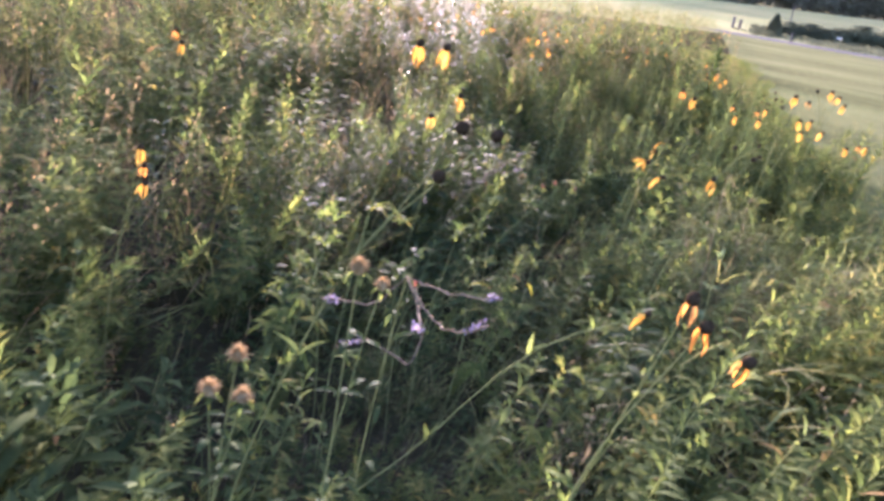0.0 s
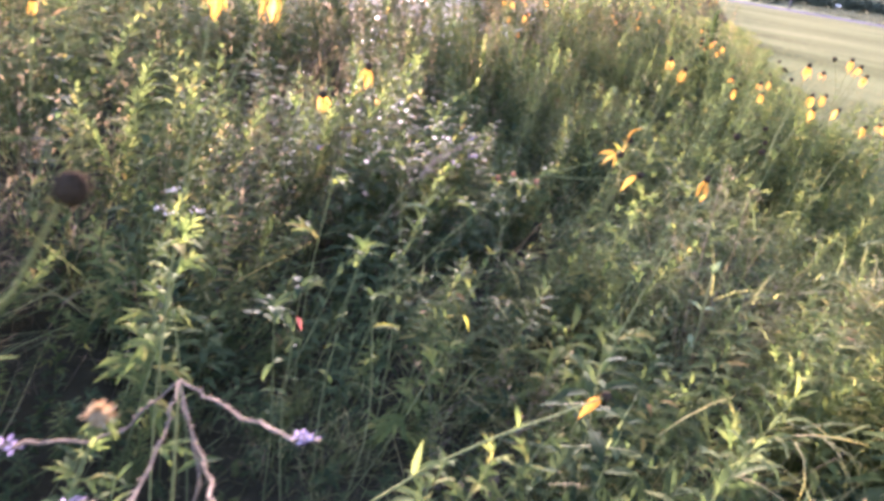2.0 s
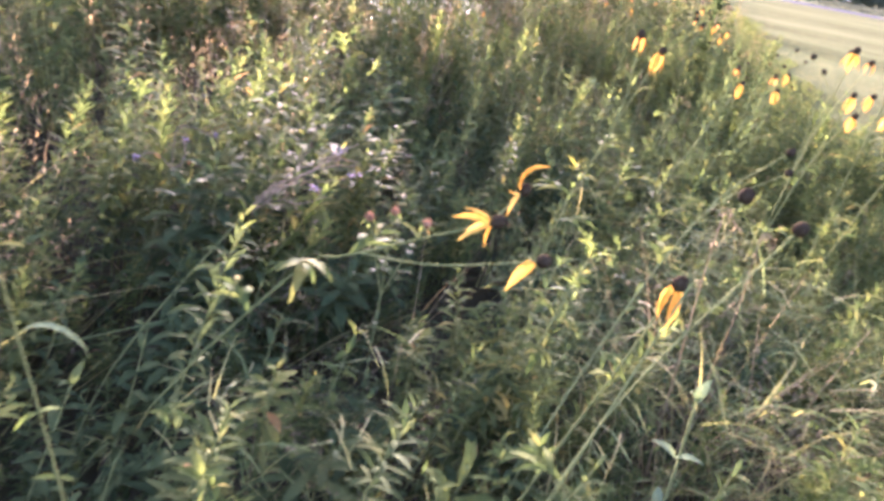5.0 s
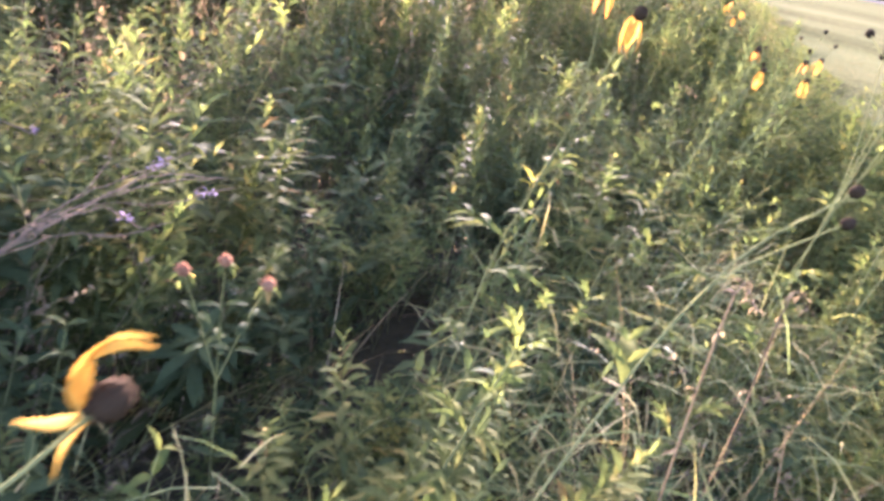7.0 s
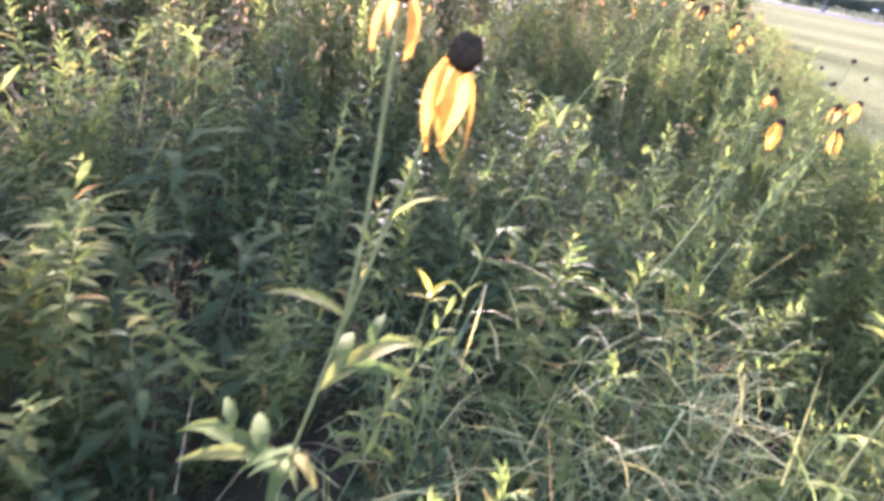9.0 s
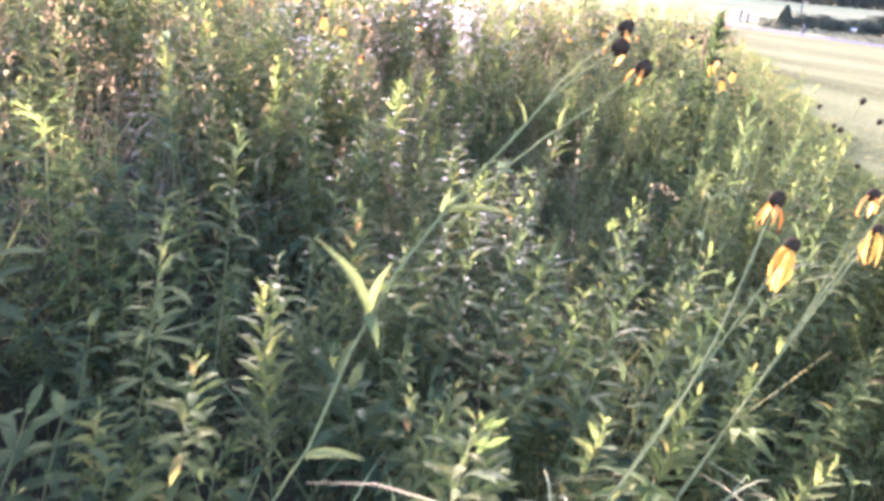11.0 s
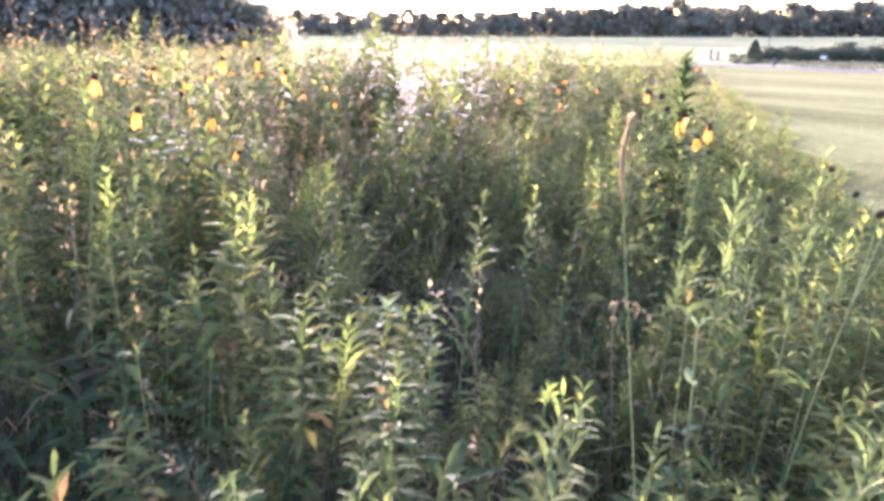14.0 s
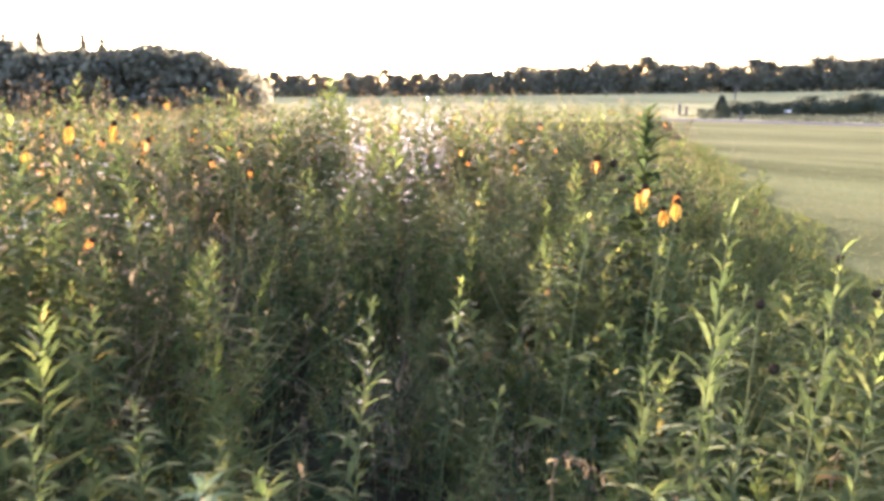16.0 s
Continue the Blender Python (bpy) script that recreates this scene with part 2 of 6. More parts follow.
def blade(L, w, segs=4, rise=0.6, droop=1.2, fold=0.25, full=0.8, base=0.12, twist=0.0):
    """A leaf, petal or blade along +x that starts at the slope rise, bends down by droop and is folded along its midrib."""
    t = np.linspace(0, 1, segs + 1)
    th = rise - droop * t
    x = np.concatenate([[0], np.cumsum(np.cos((th[1:] + th[:-1]) / 2))]) * L / segs
    z = np.concatenate([[0], np.cumsum(np.sin((th[1:] + th[:-1]) / 2))]) * L / segs
    half = w / 2 * np.maximum(np.sin(np.pi * np.clip(t, 0, 1) ** full), base * (1 - t))
    half[-1] = w * 0.04
    ca, sa = np.cos(twist * t), np.sin(twist * t)
    V = np.empty((3 * (segs + 1), 3))
    for k, s in ((0, -1), (1, 0), (2, 1)):
        V[k::3, 0] = x - abs(s) * np.sin(th) * half * fold
        V[k::3, 1] = s * half * ca
        V[k::3, 2] = z + abs(s) * np.cos(th) * half * fold + s * half * sa
    F = []
    for i in range(segs):
        a, b = 3 * i, 3 * i + 3
        F += [(a, b, b + 1), (a, b + 1, a + 1), (a + 1, b + 1, b + 2), (a + 1, b + 2, a + 2)]
    return V, np.array(F)


def simple_blade(L, w, rise=0.6, droop=1.2):
    """A leaf of four triangles for plants that stand further off."""
    m = (L * 0.5 * math.cos(rise - droop * 0.25), L * 0.5 * math.sin(rise - droop * 0.25))
    e = (m[0] + L * 0.5 * math.cos(rise - droop * 0.75), m[1] + L * 0.5 * math.sin(rise - droop * 0.75))
    V = np.array([(0, 0, 0), (m[0], -w / 2, m[1] + w * 0.1), (m[0], w / 2, m[1] + w * 0.1), (e[0], 0, e[1])])
    return V, np.array([(0, 1, 2), (1, 3, 2)])


def lance(L, w, rise=0.4, droop=1.0, fold=0.3):
    """A narrow pointed leaf of eight triangles, folded along its midrib and arching over."""
    a, b, c = rise - droop * 0.15, rise - droop * 0.5, rise - droop * 0.9
    p1 = (L * 0.3 * math.cos(a), L * 0.3 * math.sin(a))
    p2 = (p1[0] + L * 0.35 * math.cos(b), p1[1] + L * 0.35 * math.sin(b))
    p3 = (p2[0] + L * 0.35 * math.cos(c), p2[1] + L * 0.35 * math.sin(c))
    V = [(0, 0, 0)]
    for (x, z), k in ((p1, 0.42), (p2, 0.5)):
        V += [(x, -w * k, z + w * k * fold), (x, 0, z), (x, w * k, z + w * k * fold)]
    V.append((p3[0], 0, p3[1]))
    F = [(0, 1, 2), (0, 2, 3), (1, 4, 5), (1, 5, 2), (2, 5, 6), (2, 6, 3), (4, 7, 5), (5, 7, 6)]
    return np.array(V), np.array(F)


def short_lance(L, w, rise=0.4, droop=1.0, fold=0.3):
    """The same leaf with four triangles."""
    a, b = rise - droop * 0.25, rise - droop * 0.75
    p = (L * 0.48 * math.cos(a), L * 0.48 * math.sin(a))
    q = (p[0] + L * 0.52 * math.cos(b), p[1] + L * 0.52 * math.sin(b))
    V = [(0, 0, 0), (p[0], -w / 2, p[1] + w / 2 * fold), (p[0], 0, p[1]), (p[0], w / 2, p[1] + w / 2 * fold), (q[0], 0, q[1])]
    return np.array(V), np.array([(0, 1, 2), (0, 2, 3), (1, 4, 2), (2, 4, 3)])


def tube(pts, radii, sides=5):
    pts = np.asarray(pts, float)
    radii = np.broadcast_to(np.asarray(radii, float), (len(pts),))
    d = np.gradient(pts, axis=0)
    d /= np.linalg.norm(d, axis=1)[:, None] + 1e-9
    up = np.where(np.abs(d[:, 2:3]) > 0.9, np.array([[1.0, 0, 0]]), np.array([[0, 0, 1.0]]))
    a = np.cross(d, up)
    a /= np.linalg.norm(a, axis=1)[:, None]
    b = np.cross(d, a)
    ang = np.arange(sides) * 2 * np.pi / sides
    V = (pts[:, None] + radii[:, None, None] * (np.cos(ang)[None, :, None] * a[:, None] + np.sin(ang)[None, :, None] * b[:, None])).reshape(-1, 3)
    F = []
    for i in range(len(pts) - 1):
        for k in range(sides):
            p, q = i * sides + k, i * sides + (k + 1) % sides
            F += [(p, q, q + sides), (p, q + sides, p + sides)]
    return V, np.array(F)


def knob(rx, rz, rough=0.12, rings=7, sides=10, seed=0):
    """A bristly seed head: an egg with every other point pulled out."""
    r = np.random.default_rng(seed)
    V, F = [(0, 0, -rz)], []
    for i in range(1, rings):
        p = math.pi * i / rings
        for k in range(sides):
            a = 2 * math.pi * (k + 0.5 * (i % 2)) / sides
            g = 1 + rough * (1 if (i + k) % 2 else -0.4) + r.uniform(-0.05, 0.05)
            V.append((rx * g * math.sin(p) * math.cos(a), rx * g * math.sin(p) * math.sin(a), -rz * g * math.cos(p)))
    V.append((0, 0, rz))
    top = len(V) - 1
    for k in range(sides):
        F.append((0, 1 + (k + 1) % sides, 1 + k))
        o = 1 + (rings - 2) * sides
        F.append((top, o + k, o + (k + 1) % sides))
    for i in range(rings - 2):
        for k in range(sides):
            p, q = 1 + i * sides + k, 1 + i * sides + (k + 1) % sides
            F += [(p, q, q + sides), (p, q + sides, p + sides)]
    return np.array(V), np.array(F)


def turned(geo, m):
    """Geometry moved by a 4 x 4 matrix."""
    A = np.array(m)
    return geo[0] @ A[:3, :3].T + A[:3, 3], geo[1]


def bow(a, b, n, sag, side=(0, 0, 1)):
    """Points from a to b on a curve that bulges by sag towards side."""
    t = np.linspace(0, 1, n)[:, None]
    return np.asarray(a) * (1 - t) + np.asarray(b) * t + np.asarray(side) * sag * 4 * t * (1 - t)


def scatter(name, mats, templates, which, pos, yaw, scale, lean, lean_to):
    """Many plants as one mesh. templates: (verts, triangles, material index); each plant is turned by yaw, scaled, then tilted by lean towards lean_to."""
    VV, FF, MM, n = [], [], [], 0
    for k, (V, F, mi) in enumerate(templates):
        s = np.where(which == k)[0]
        if not len(s):
            continue
        c, d = np.cos(yaw[s]), np.sin(yaw[s])
        x = (V[None, :, 0] * c[:, None] - V[None, :, 1] * d[:, None]) * scale[s, None]
        y = (V[None, :, 0] * d[:, None] + V[None, :, 1] * c[:, None]) * scale[s, None]
        z = np.repeat(V[None, :, 2], len(s), 0) * scale[s, None]
        x = x + np.sin(lean[s])[:, None] * np.cos(lean_to[s])[:, None] * z
        y = y + np.sin(lean[s])[:, None] * np.sin(lean_to[s])[:, None] * z
        z = z * np.cos(lean[s])[:, None]
        W = np.stack([x, y, z], -1) + pos[s][:, None, :]
        VV.append(W.reshape(-1, 3))
        FF.append((F[None] + (np.arange(len(s)) * len(V))[:, None, None] + n).reshape(-1, 3))
        MM.append(np.tile(mi, len(s)))
        n += len(s) * len(V)
    me = mesh_of(name, np.concatenate(VV), np.concatenate(FF), mats, np.concatenate(MM))
    return new(name, me)


# ---- the lie of the land ----
def edge_x(y):
    """The line where the meadow ends and the mown field begins."""
    return 1.55 + 0.3 * y


def path_x(y):
    return 0.33 * y


def smooth(a, b, v):
    t = np.clip((np.asarray(v, float) - a) / (b - a), 0, 1)
    return t * t * (3 - 2 * t)


# shaded gaps in the growth, with their radius
HOLLOWS = [(-2.2, -2.3, 0.3), (-2.65, -3.1, 0.45), (-2.2, -2.85, 0.3), (-1.75, -2.75, 0.2), (-0.62, -2.05, 0.15), (-2.0, -3.2, 0.3), (-3.1, -2.6, 0.3), (-2.3, -1.75, 0.25), (-1.28, -1.3, 0.3), (-1.0, 0.2, 0.2), (-1.2, 0.75, 0.2), (-0.3, 3.2, 0.3), (-1.6, -1.7, 0.28), (-1.75, -0.5, 0.25), (-1.45, 0.15, 0.32), (-1.1, -0.16, 0.22),
           (-0.53, 0.43, 0.14), (-0.67, 1.37, 0.2), (0.1, 2.65, 0.22), (-0.55, 2.9, 0.25), (0.7, 2.1, 0.14)]


# shallower dips in the growth
DIPS = [(-0.05, 0.95, 0.42), (-0.02, 1.5, 0.4), (0.1, 2.1, 0.35), (-0.45, 1.7, 0.4)]


def canopy(x, y):
    """Height of the meadow's growth."""
    side = path_x(y) - x
    dip = 0.2 * np.exp(-((side - 0.75) / 0.45) ** 2) * smooth(-5.5, -4.5, y) * (1 - smooth(-1.6, -0.4, y))
    rim = 0.08 * np.exp(-((side + 0.55) / 0.4) ** 2)
    h = 0.74 - dip + rim + 0.3 * smooth(2.2, 9.0, y) + 0.22 * smooth(0.5, 2.6, side) * smooth(-7, -1, y) + 0.03 * smooth(-1.0, 2.0, y)
    h = h + 0.05 * smooth(-2.9, -2.2, y) * (1 - smooth(-0.5, 1.0, y)) * smooth(0.5, 1.2, side)
    for a, b, s in HOLLOWS:
        h = h * (1 - 0.5 * np.exp(-(((x - a) / s) ** 2 + ((y - b) / s * 0.8) ** 2) ** 2))
    for a, b, s in DIPS:
        h = h * (1 - 0.3 * np.exp(-(((x - a) / s) ** 2 + ((y - b) / s) ** 2) ** 2))
    bank = 0.6 + 1.0 * smooth(0.5, 4.5, y)
    return h * (0.18 + 0.82 * smooth(0.2, 0.9, (edge_x(np.asarray(y)) - x + 0.22 * np.sin(2.1 * y) * np.sin(0.83 * y + 1.0) + 0.1 * np.sin(6.3 * y)) / bank))


def terrain(x, y):
    r = np.hypot(x, y)
    return 5.5 * smooth(105, 300, r) + 30 * smooth(320, 1500, r)


def rings_sheet(name, mat, radii, sectors):
    V, F = [(0, 0, 0)], []
    for r in radii:
        for k in range(sectors):
            a = 2 * math.pi * k / sectors
            x, y = r * math.cos(a), r * math.sin(a)
            V.append((x, y, float(terrain(x, y))))
    for k in range(sectors):
        F.append((0, 1 + k, 1 + (k + 1) % sectors))
    for i in range(len(radii) - 1):
        for k in range(sectors):
            p, q = 1 + i * sectors + k, 1 + i * sectors + (k + 1) % sectors
            F += [(p, p + sectors, q + sectors), (p, q + sectors, q)]
    return new(name, mesh_of(name, V, F, [mat]))


ground = rings_sheet("ground", M_GROUND, [3, 8, 16, 30, 50, 75, 100, 125, 150, 180, 220, 260, 300, 340, 420, 600, 900, 1500, 2500], 72)
tagged(ground, "rolling rough green grassland reaching to the horizon", "grassland", kind="structure")


def strip(name, mat, left, right, z, label, category):
    """A sheet between two lines of points, laid on the ground."""
    V, F = [], []
    for (a, b), (c, d) in zip(left, right):
        for t in np.linspace(0, 1, 9):
            x, y = a + (c - a) * t, b + (d - b) * t
            V.append((x, y, float(terrain(x, y)) + z))
    for i in range(len(left) - 1):
        for k in range(8):
            p = i * 9 + k
            F += [(p, p + 1, p + 10), (p, p + 10, p + 9)]
    ob = new(name, mesh_of(name, V, F, [mat]))
    return tagged(ob, label, category, kind="structure")


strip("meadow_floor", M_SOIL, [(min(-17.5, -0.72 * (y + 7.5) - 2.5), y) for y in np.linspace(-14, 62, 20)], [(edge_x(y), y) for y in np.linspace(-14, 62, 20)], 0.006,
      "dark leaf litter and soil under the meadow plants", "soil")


def road_x(y):
    return float(np.interp(y, [-14, 0, 20, 34, 45, 54, 62, 72], [95, 72, 46, 34.5, 28.5, 25.6, 23.6, 21.5]))


ys = np.linspace(-14, 64, 27)
strip("mown_field", M_FIELD, [(edge_x(y) - 0.3, y) for y in ys], [(road_x(y) - 1.9, y) for y in ys], 0.012,
      "pale golden-green mown grass field with mowing rows", "field")
ys = np.linspace(-14, 72, 40)
strip("road", M_ROAD, [(road_x(y) - 1.9, y) for y in ys], [(road_x(y) + 1.9, y) for y in ys], 0.02,
      "narrow pale grey asphalt road curving past the field", "road")


# ---- distant woods, hedge and posts ----
def tree_parts(seed, height, spread, trunk_h, mat, quads, leaf):
    """Trunk with limbs, and a crown of many small leaf clumps gathered round the limb ends."""
    r = np.random.default_rng(seed)
    wood = [tube([(0, 0, 0), (r.uniform(-.1, .1), r.uniform(-.1, .1), trunk_h), (r.uniform(-.3, .3), r.uniform(-.3, .3), height * 0.8)],
                 [height * 0.022, height * 0.017, height * 0.005], 6)]
    lobes = []
    for k in range(17):
        a, up = r.uniform(0, 2 * math.pi), r.uniform(0.0, 0.97)
        reach = spread * (1.05 - 0.75 * abs(up - 0.5)) * r.uniform(0.45, 1.0) * (0.55 if up > 0.85 else 1)
        reach *= math.sqrt(max(0.05, 1 - up ** 2.5))
        end = np.array([reach * math.cos(a), reach * math.sin(a), trunk_h + (height - trunk_h) * up * 0.93])
        wood.append(tube(bow((0, 0, trunk_h + (height - trunk_h) * up * 0.45), end, 4, 0.3), [height * 0.008, height * 0.006, height * 0.004, height * 0.002], 4))
        size = spread * r.uniform(0.28, 0.5) * (1.3 - 0.4 * up)
        lobes.append((end, size))
    per = quads // len(lobes)
    P = np.concatenate([c + r.normal(0, 1, (per, 3)) * s * np.array([0.62, 0.62, 0.5]) for c, s in lobes])
    over = np.maximum(P[:, 2] - height * 0.97, 0)
    P[:, 2] = np.maximum(P[:, 2] - over * 1.3, 0.05)
    d1 = r.normal(0, 1, P.shape)
    d1 /= np.linalg.norm(d1, axis=1)[:, None]
    d2 = np.cross(d1, r.normal(0, 1, P.shape))
    d2 /= np.linalg.norm(d2, axis=1)[:, None]
    s = leaf * r.uniform(0.6, 1.3, (len(P), 1))
    V = np.stack([P - d1 * s, P + d2 * s * 0.55, P + d1 * s, P - d2 * s * 0.55], 1).reshape(-1, 3)
    o = np.arange(len(P))[:, None] * 4
    F = np.concatenate([o + np.array([[0, 1, 2]]), o + np.array([[0, 2, 3]])])
    return mesh_of("trunk", *joined(wood), [M_BARK]), mesh_of("crown", V, F, [mat])


def tree_thing(name, meshes, label, category, group):
    ob = new(name)
    part("trunk", meshes[0], None, ob)
    part("crown", meshes[1], None, ob)
    return tagged(ob, label, category, group)


def polar(az, r):
    return r * math.sin(radians(az)), r * math.cos(radians(az))


def stand_of(kinds, places):
    """Copies of the first trees over a stand; the first place of each kind takes the tree itself."""
    used = set()
    for n, (x, y, s) in enumerate(places):
        ob = kinds[n % len(kinds)]
        m = Matrix.Translation((x, y, float(terrain(x, y)) - 0.05)) @ Matrix.Rotation(random.uniform(0, 6.28), 4, "Z") @ Matrix.Diagonal((s, s, s * random.uniform(0.92, 1.08), 1))
        if n % len(kinds) in used:
            c = copy_thing(ob, m)
            c.matrix_basis = m
        else:
            used.add(n % len(kinds))
            ob.matrix_basis = m


random.seed(3)
near_wood = [tree_thing("tree", tree_parts(10 + k, 7.9, 3.6, 0.6, M_TREE_HAZED, 1100, 0.4), "dark green broadleaved tree in a dense wood edge", "tree", "trees of the near wood") for k in range(4)]
places = []
for az in np.arange(-44, -14.2, 1.2):
    for row in (0, 1):
        r = 96 + row * 6 + random.uniform(-2, 2)
        sc = 1.14 * random.uniform(0.88, 1.06) * (1.0 if az < -17.3 else 1.0 - 0.17 * (az + 17.3))
        places.append((*polar(az + row * 0.6 + random.uniform(-.3, .3), r), sc))
stand_of(near_wood, places)

def conifer(az, r, h, seed):
    """Narrow conifer whose whorled drooping boughs thin out to a pointed top."""
    g = np.random.default_rng(seed)
    n = 900
    u = g.uniform(0.06, 1, n) ** 0.9
    whorl = np.round(u * 16) / 16 + g.normal(0, 0.012, n)
    rad = (0.2 * h * (1 - whorl).clip(0, 1) ** 0.85 + 0.06) * g.uniform(0.25, 1.0, n)
    a = np.round(g.uniform(0, 9, n)) * 0.7 + whorl * 40 + g.normal(0, 0.12, n)
    P = np.stack([rad * np.cos(a), rad * np.sin(a), whorl * h - rad * 0.25 + 0.2], 1)
    d1 = np.stack([np.cos(a), np.sin(a), np.full(n, -0.3)], 1) + g.normal(0, 0.2, (n, 3))
    d1 /= np.linalg.norm(d1, axis=1)[:, None]
    d2 = np.cross(d1, g.normal(0, 1, (n, 3)))
    d2 /= np.linalg.norm(d2, axis=1)[:, None]
    k = g.uniform(0.25, 0.5, (n, 1))
    V = np.stack([P - d1 * k, P + d2 * k * 0.5, P + d1 * k, P - d2 * k * 0.5], 1).reshape(-1, 3)
    o = np.arange(n)[:, None] * 4
    F = np.concatenate([o + np.array([[0, 1, 2]]), o + np.array([[0, 2, 3]])])
    ob = new("conifer")
    part("trunk", tube([(0, 0, 0), (0.03, 0, h * 0.5), (0, 0, h * 0.99)], [0.16, 0.1, 0.02], 6), M_BARK, ob)
    part("crown", (V, F), M_TREE_HAZED, ob)
    x, y = polar(az, r)
    ob.location = (x, y, float(terrain(x, y)) - 0.05)
    return tagged(ob, "dark pointed conifer rising from the near wood edge", "tree", "conifers of the near wood")


for k, (az, h) in enumerate([(-28.9, 10.4), (-31.0, 9.8), (-26.2, 10.2), (-25.0, 9.6), (-33.5, 10.0), (-30.0, 9.4)]):
    conifer(az, 99 + k % 3, h, 90 + k)

far_wood = [tree_thing("tree", tree_parts(30 + k, 13.0, 6.5, 0.6, M_TREE_HAZED, 560, 0.85), "distant dark tree on the rise beyond the fields", "tree", "trees of the far wood") for k in range(4)]
places = []
for az in np.arange(-15, 40, 0.7):
    for row in (0, 1):
        r = 300 + row * 14 + random.uniform(-5, 5)
        base = 0.78 if az < 5 else (0.93 if az < 15 else 0.86 + 0.004 * (az - 15))
        places.append((*polar(az + row * 0.5 + random.uniform(-.25, .25), r), base * random.uniform(0.88, 1.1)))
places += [(*polar(16.0, 296), 1.1), (*polar(17.5, 296), 1.12), (*polar(12.4, 298), 1.2), (*polar(28.2, 297), 1.06)]
stand_of(far_wood, places)

shrubs = [tree_thing("hedge_shrub", tree_parts(50 + k, 2.0, 1.7, 0.25, M_HEDGE, 1300, 0.14), "dark green shrub in the hedge by the road", "shrub", "shrubs of the hedge") for k in range(3)]
places = []
for t in np.linspace(0, 1, 32):
    x, y = 31.5 + t * 34, 80 - t * 9
    tall = 0.8 + 0.15 * smooth(0.1, 0.3, t) + (0.3 if abs(t - 0.42) < 0.05 or abs(t - 0.26) < 0.03 else 0)
    places.append((x + random.uniform(-.4, .4), y + random.uniform(-.6, .6), float(tall) * random.uniform(0.85, 1.1)))
places += [(29.6, 80.5, 0.45), (30.6, 80.2, 0.5), (26.3, 70.5, 0.3), (27.4, 70.2, 0.3)]
stand_of(shrubs, places)


def conical_bush():
    r = np.random.default_rng(77)
    n = 2600
    h = r.uniform(0, 1, n) ** 1.3
    rad = 0.95 * (1 - h) ** 0.75 * r.uniform(0.7, 1.05, n) + 0.05
    a = r.uniform(0, 2 * np.pi, n)
    P = np.stack([rad * np.cos(a), rad * np.sin(a), 0.1 + h * 2.15], 1)
    d1 = np.stack([np.cos(a) * 0.5, np.sin(a) * 0.5, np.ones(n)], 1) + r.normal(0, 0.3, (n, 3))
    d1 /= np.linalg.norm(d1, axis=1)[:, None]
    d2 = np.cross(d1, r.normal(0, 1, (n, 3)))
    d2 /= np.linalg.norm(d2, axis=1)[:, None]
    s = r.uniform(0.07, 0.15, (n, 1))
    V = np.stack([P - d1 * s, P + d2 * s * 0.5, P + d1 * s, P - d2 * s * 0.5], 1).reshape(-1, 3)
    o = np.arange(n)[:, None] * 4
    F = np.concatenate([o + np.array([[0, 1, 2]]), o + np.array([[0, 2, 3]])])
    ob = new("juniper_bush")
    part("trunk", tube([(0, 0, 0), (0.02, 0, 1.0), (0, 0, 2.0)], [0.07, 0.05, 0.01], 6), M_BARK, ob)
    part("crown", (V, F), M_HEDGE, ob)
    return tagged(ob, "dark conical evergreen bush standing at the bend of the road", "bush")


conical_bush().location = (28.6, 72.5, 0)

# rough grass verge between the road and the hedge
def verge():
    n = 2600
    t, v = rng.uniform(0, 1, n), rng.uniform(0, 1, n)
    x = 27 + t * 36
    y0 = np.interp(x, [21.5, 23.6, 25.6, 28.5, 34.5, 46, 72], [74, 63, 56, 47, 36.5, 22.5, 2])
    y = y0 + 1 + v * np.maximum(2.0, 79 - t * 9 - y0)
    tuft = joined([turned(simple_blade(0.5, 0.09, 1.2, 1.0), Matrix.Rotation(a, 4, "Z")) for a in np.arange(5) * 1.257])
    ob = scatter("verge_grass", [M_HEDGE], [(tuft[0], tuft[1], np.zeros(len(tuft[1])))], np.zeros(n, int), np.stack([x, y, np.zeros(n)], 1), rng.uniform(0, 6.28, n), rng.uniform(0.6, 1.2, n), np.zeros(n), np.zeros(n))
    tagged(ob, "unmown dark green grass on the road verge", "grass", kind="stuff")


verge()


def pole(name, x, y, h, r, label):
    ob = new(name)
    part("shaft", tube([(0, 0, 0), (0.01, 0, h * 0.5), (0, 0.01, h)], [r, r * 0.95, r * 0.85], 8), M_POST, ob)
    part("cap", turned(knob(r * 1.15, r * 0.6, 0.0, 5, 8), Matrix.Translation((0, 0, h))), M_POST, ob)
    ob.location = (x, y, float(terrain(x, y)))
    return tagged(ob, label, "post", "posts by the road")


pole("marker_post", 25.4, 60.0, 0.75, 0.09, "short dark wooden marker post beside the road")
pole("utility_pole", 38.0, 92.0, 3.6, 0.1, "thin grey wooden pole behind the hedge")
pole("fence_post", 30.9, 92.0, 1.3, 0.2, "dark wooden fence post at the end of the meadow")
pole("fence_post", 31.9, 92.3, 1.05, 0.2, "dark wooden fence post at the end of the meadow")


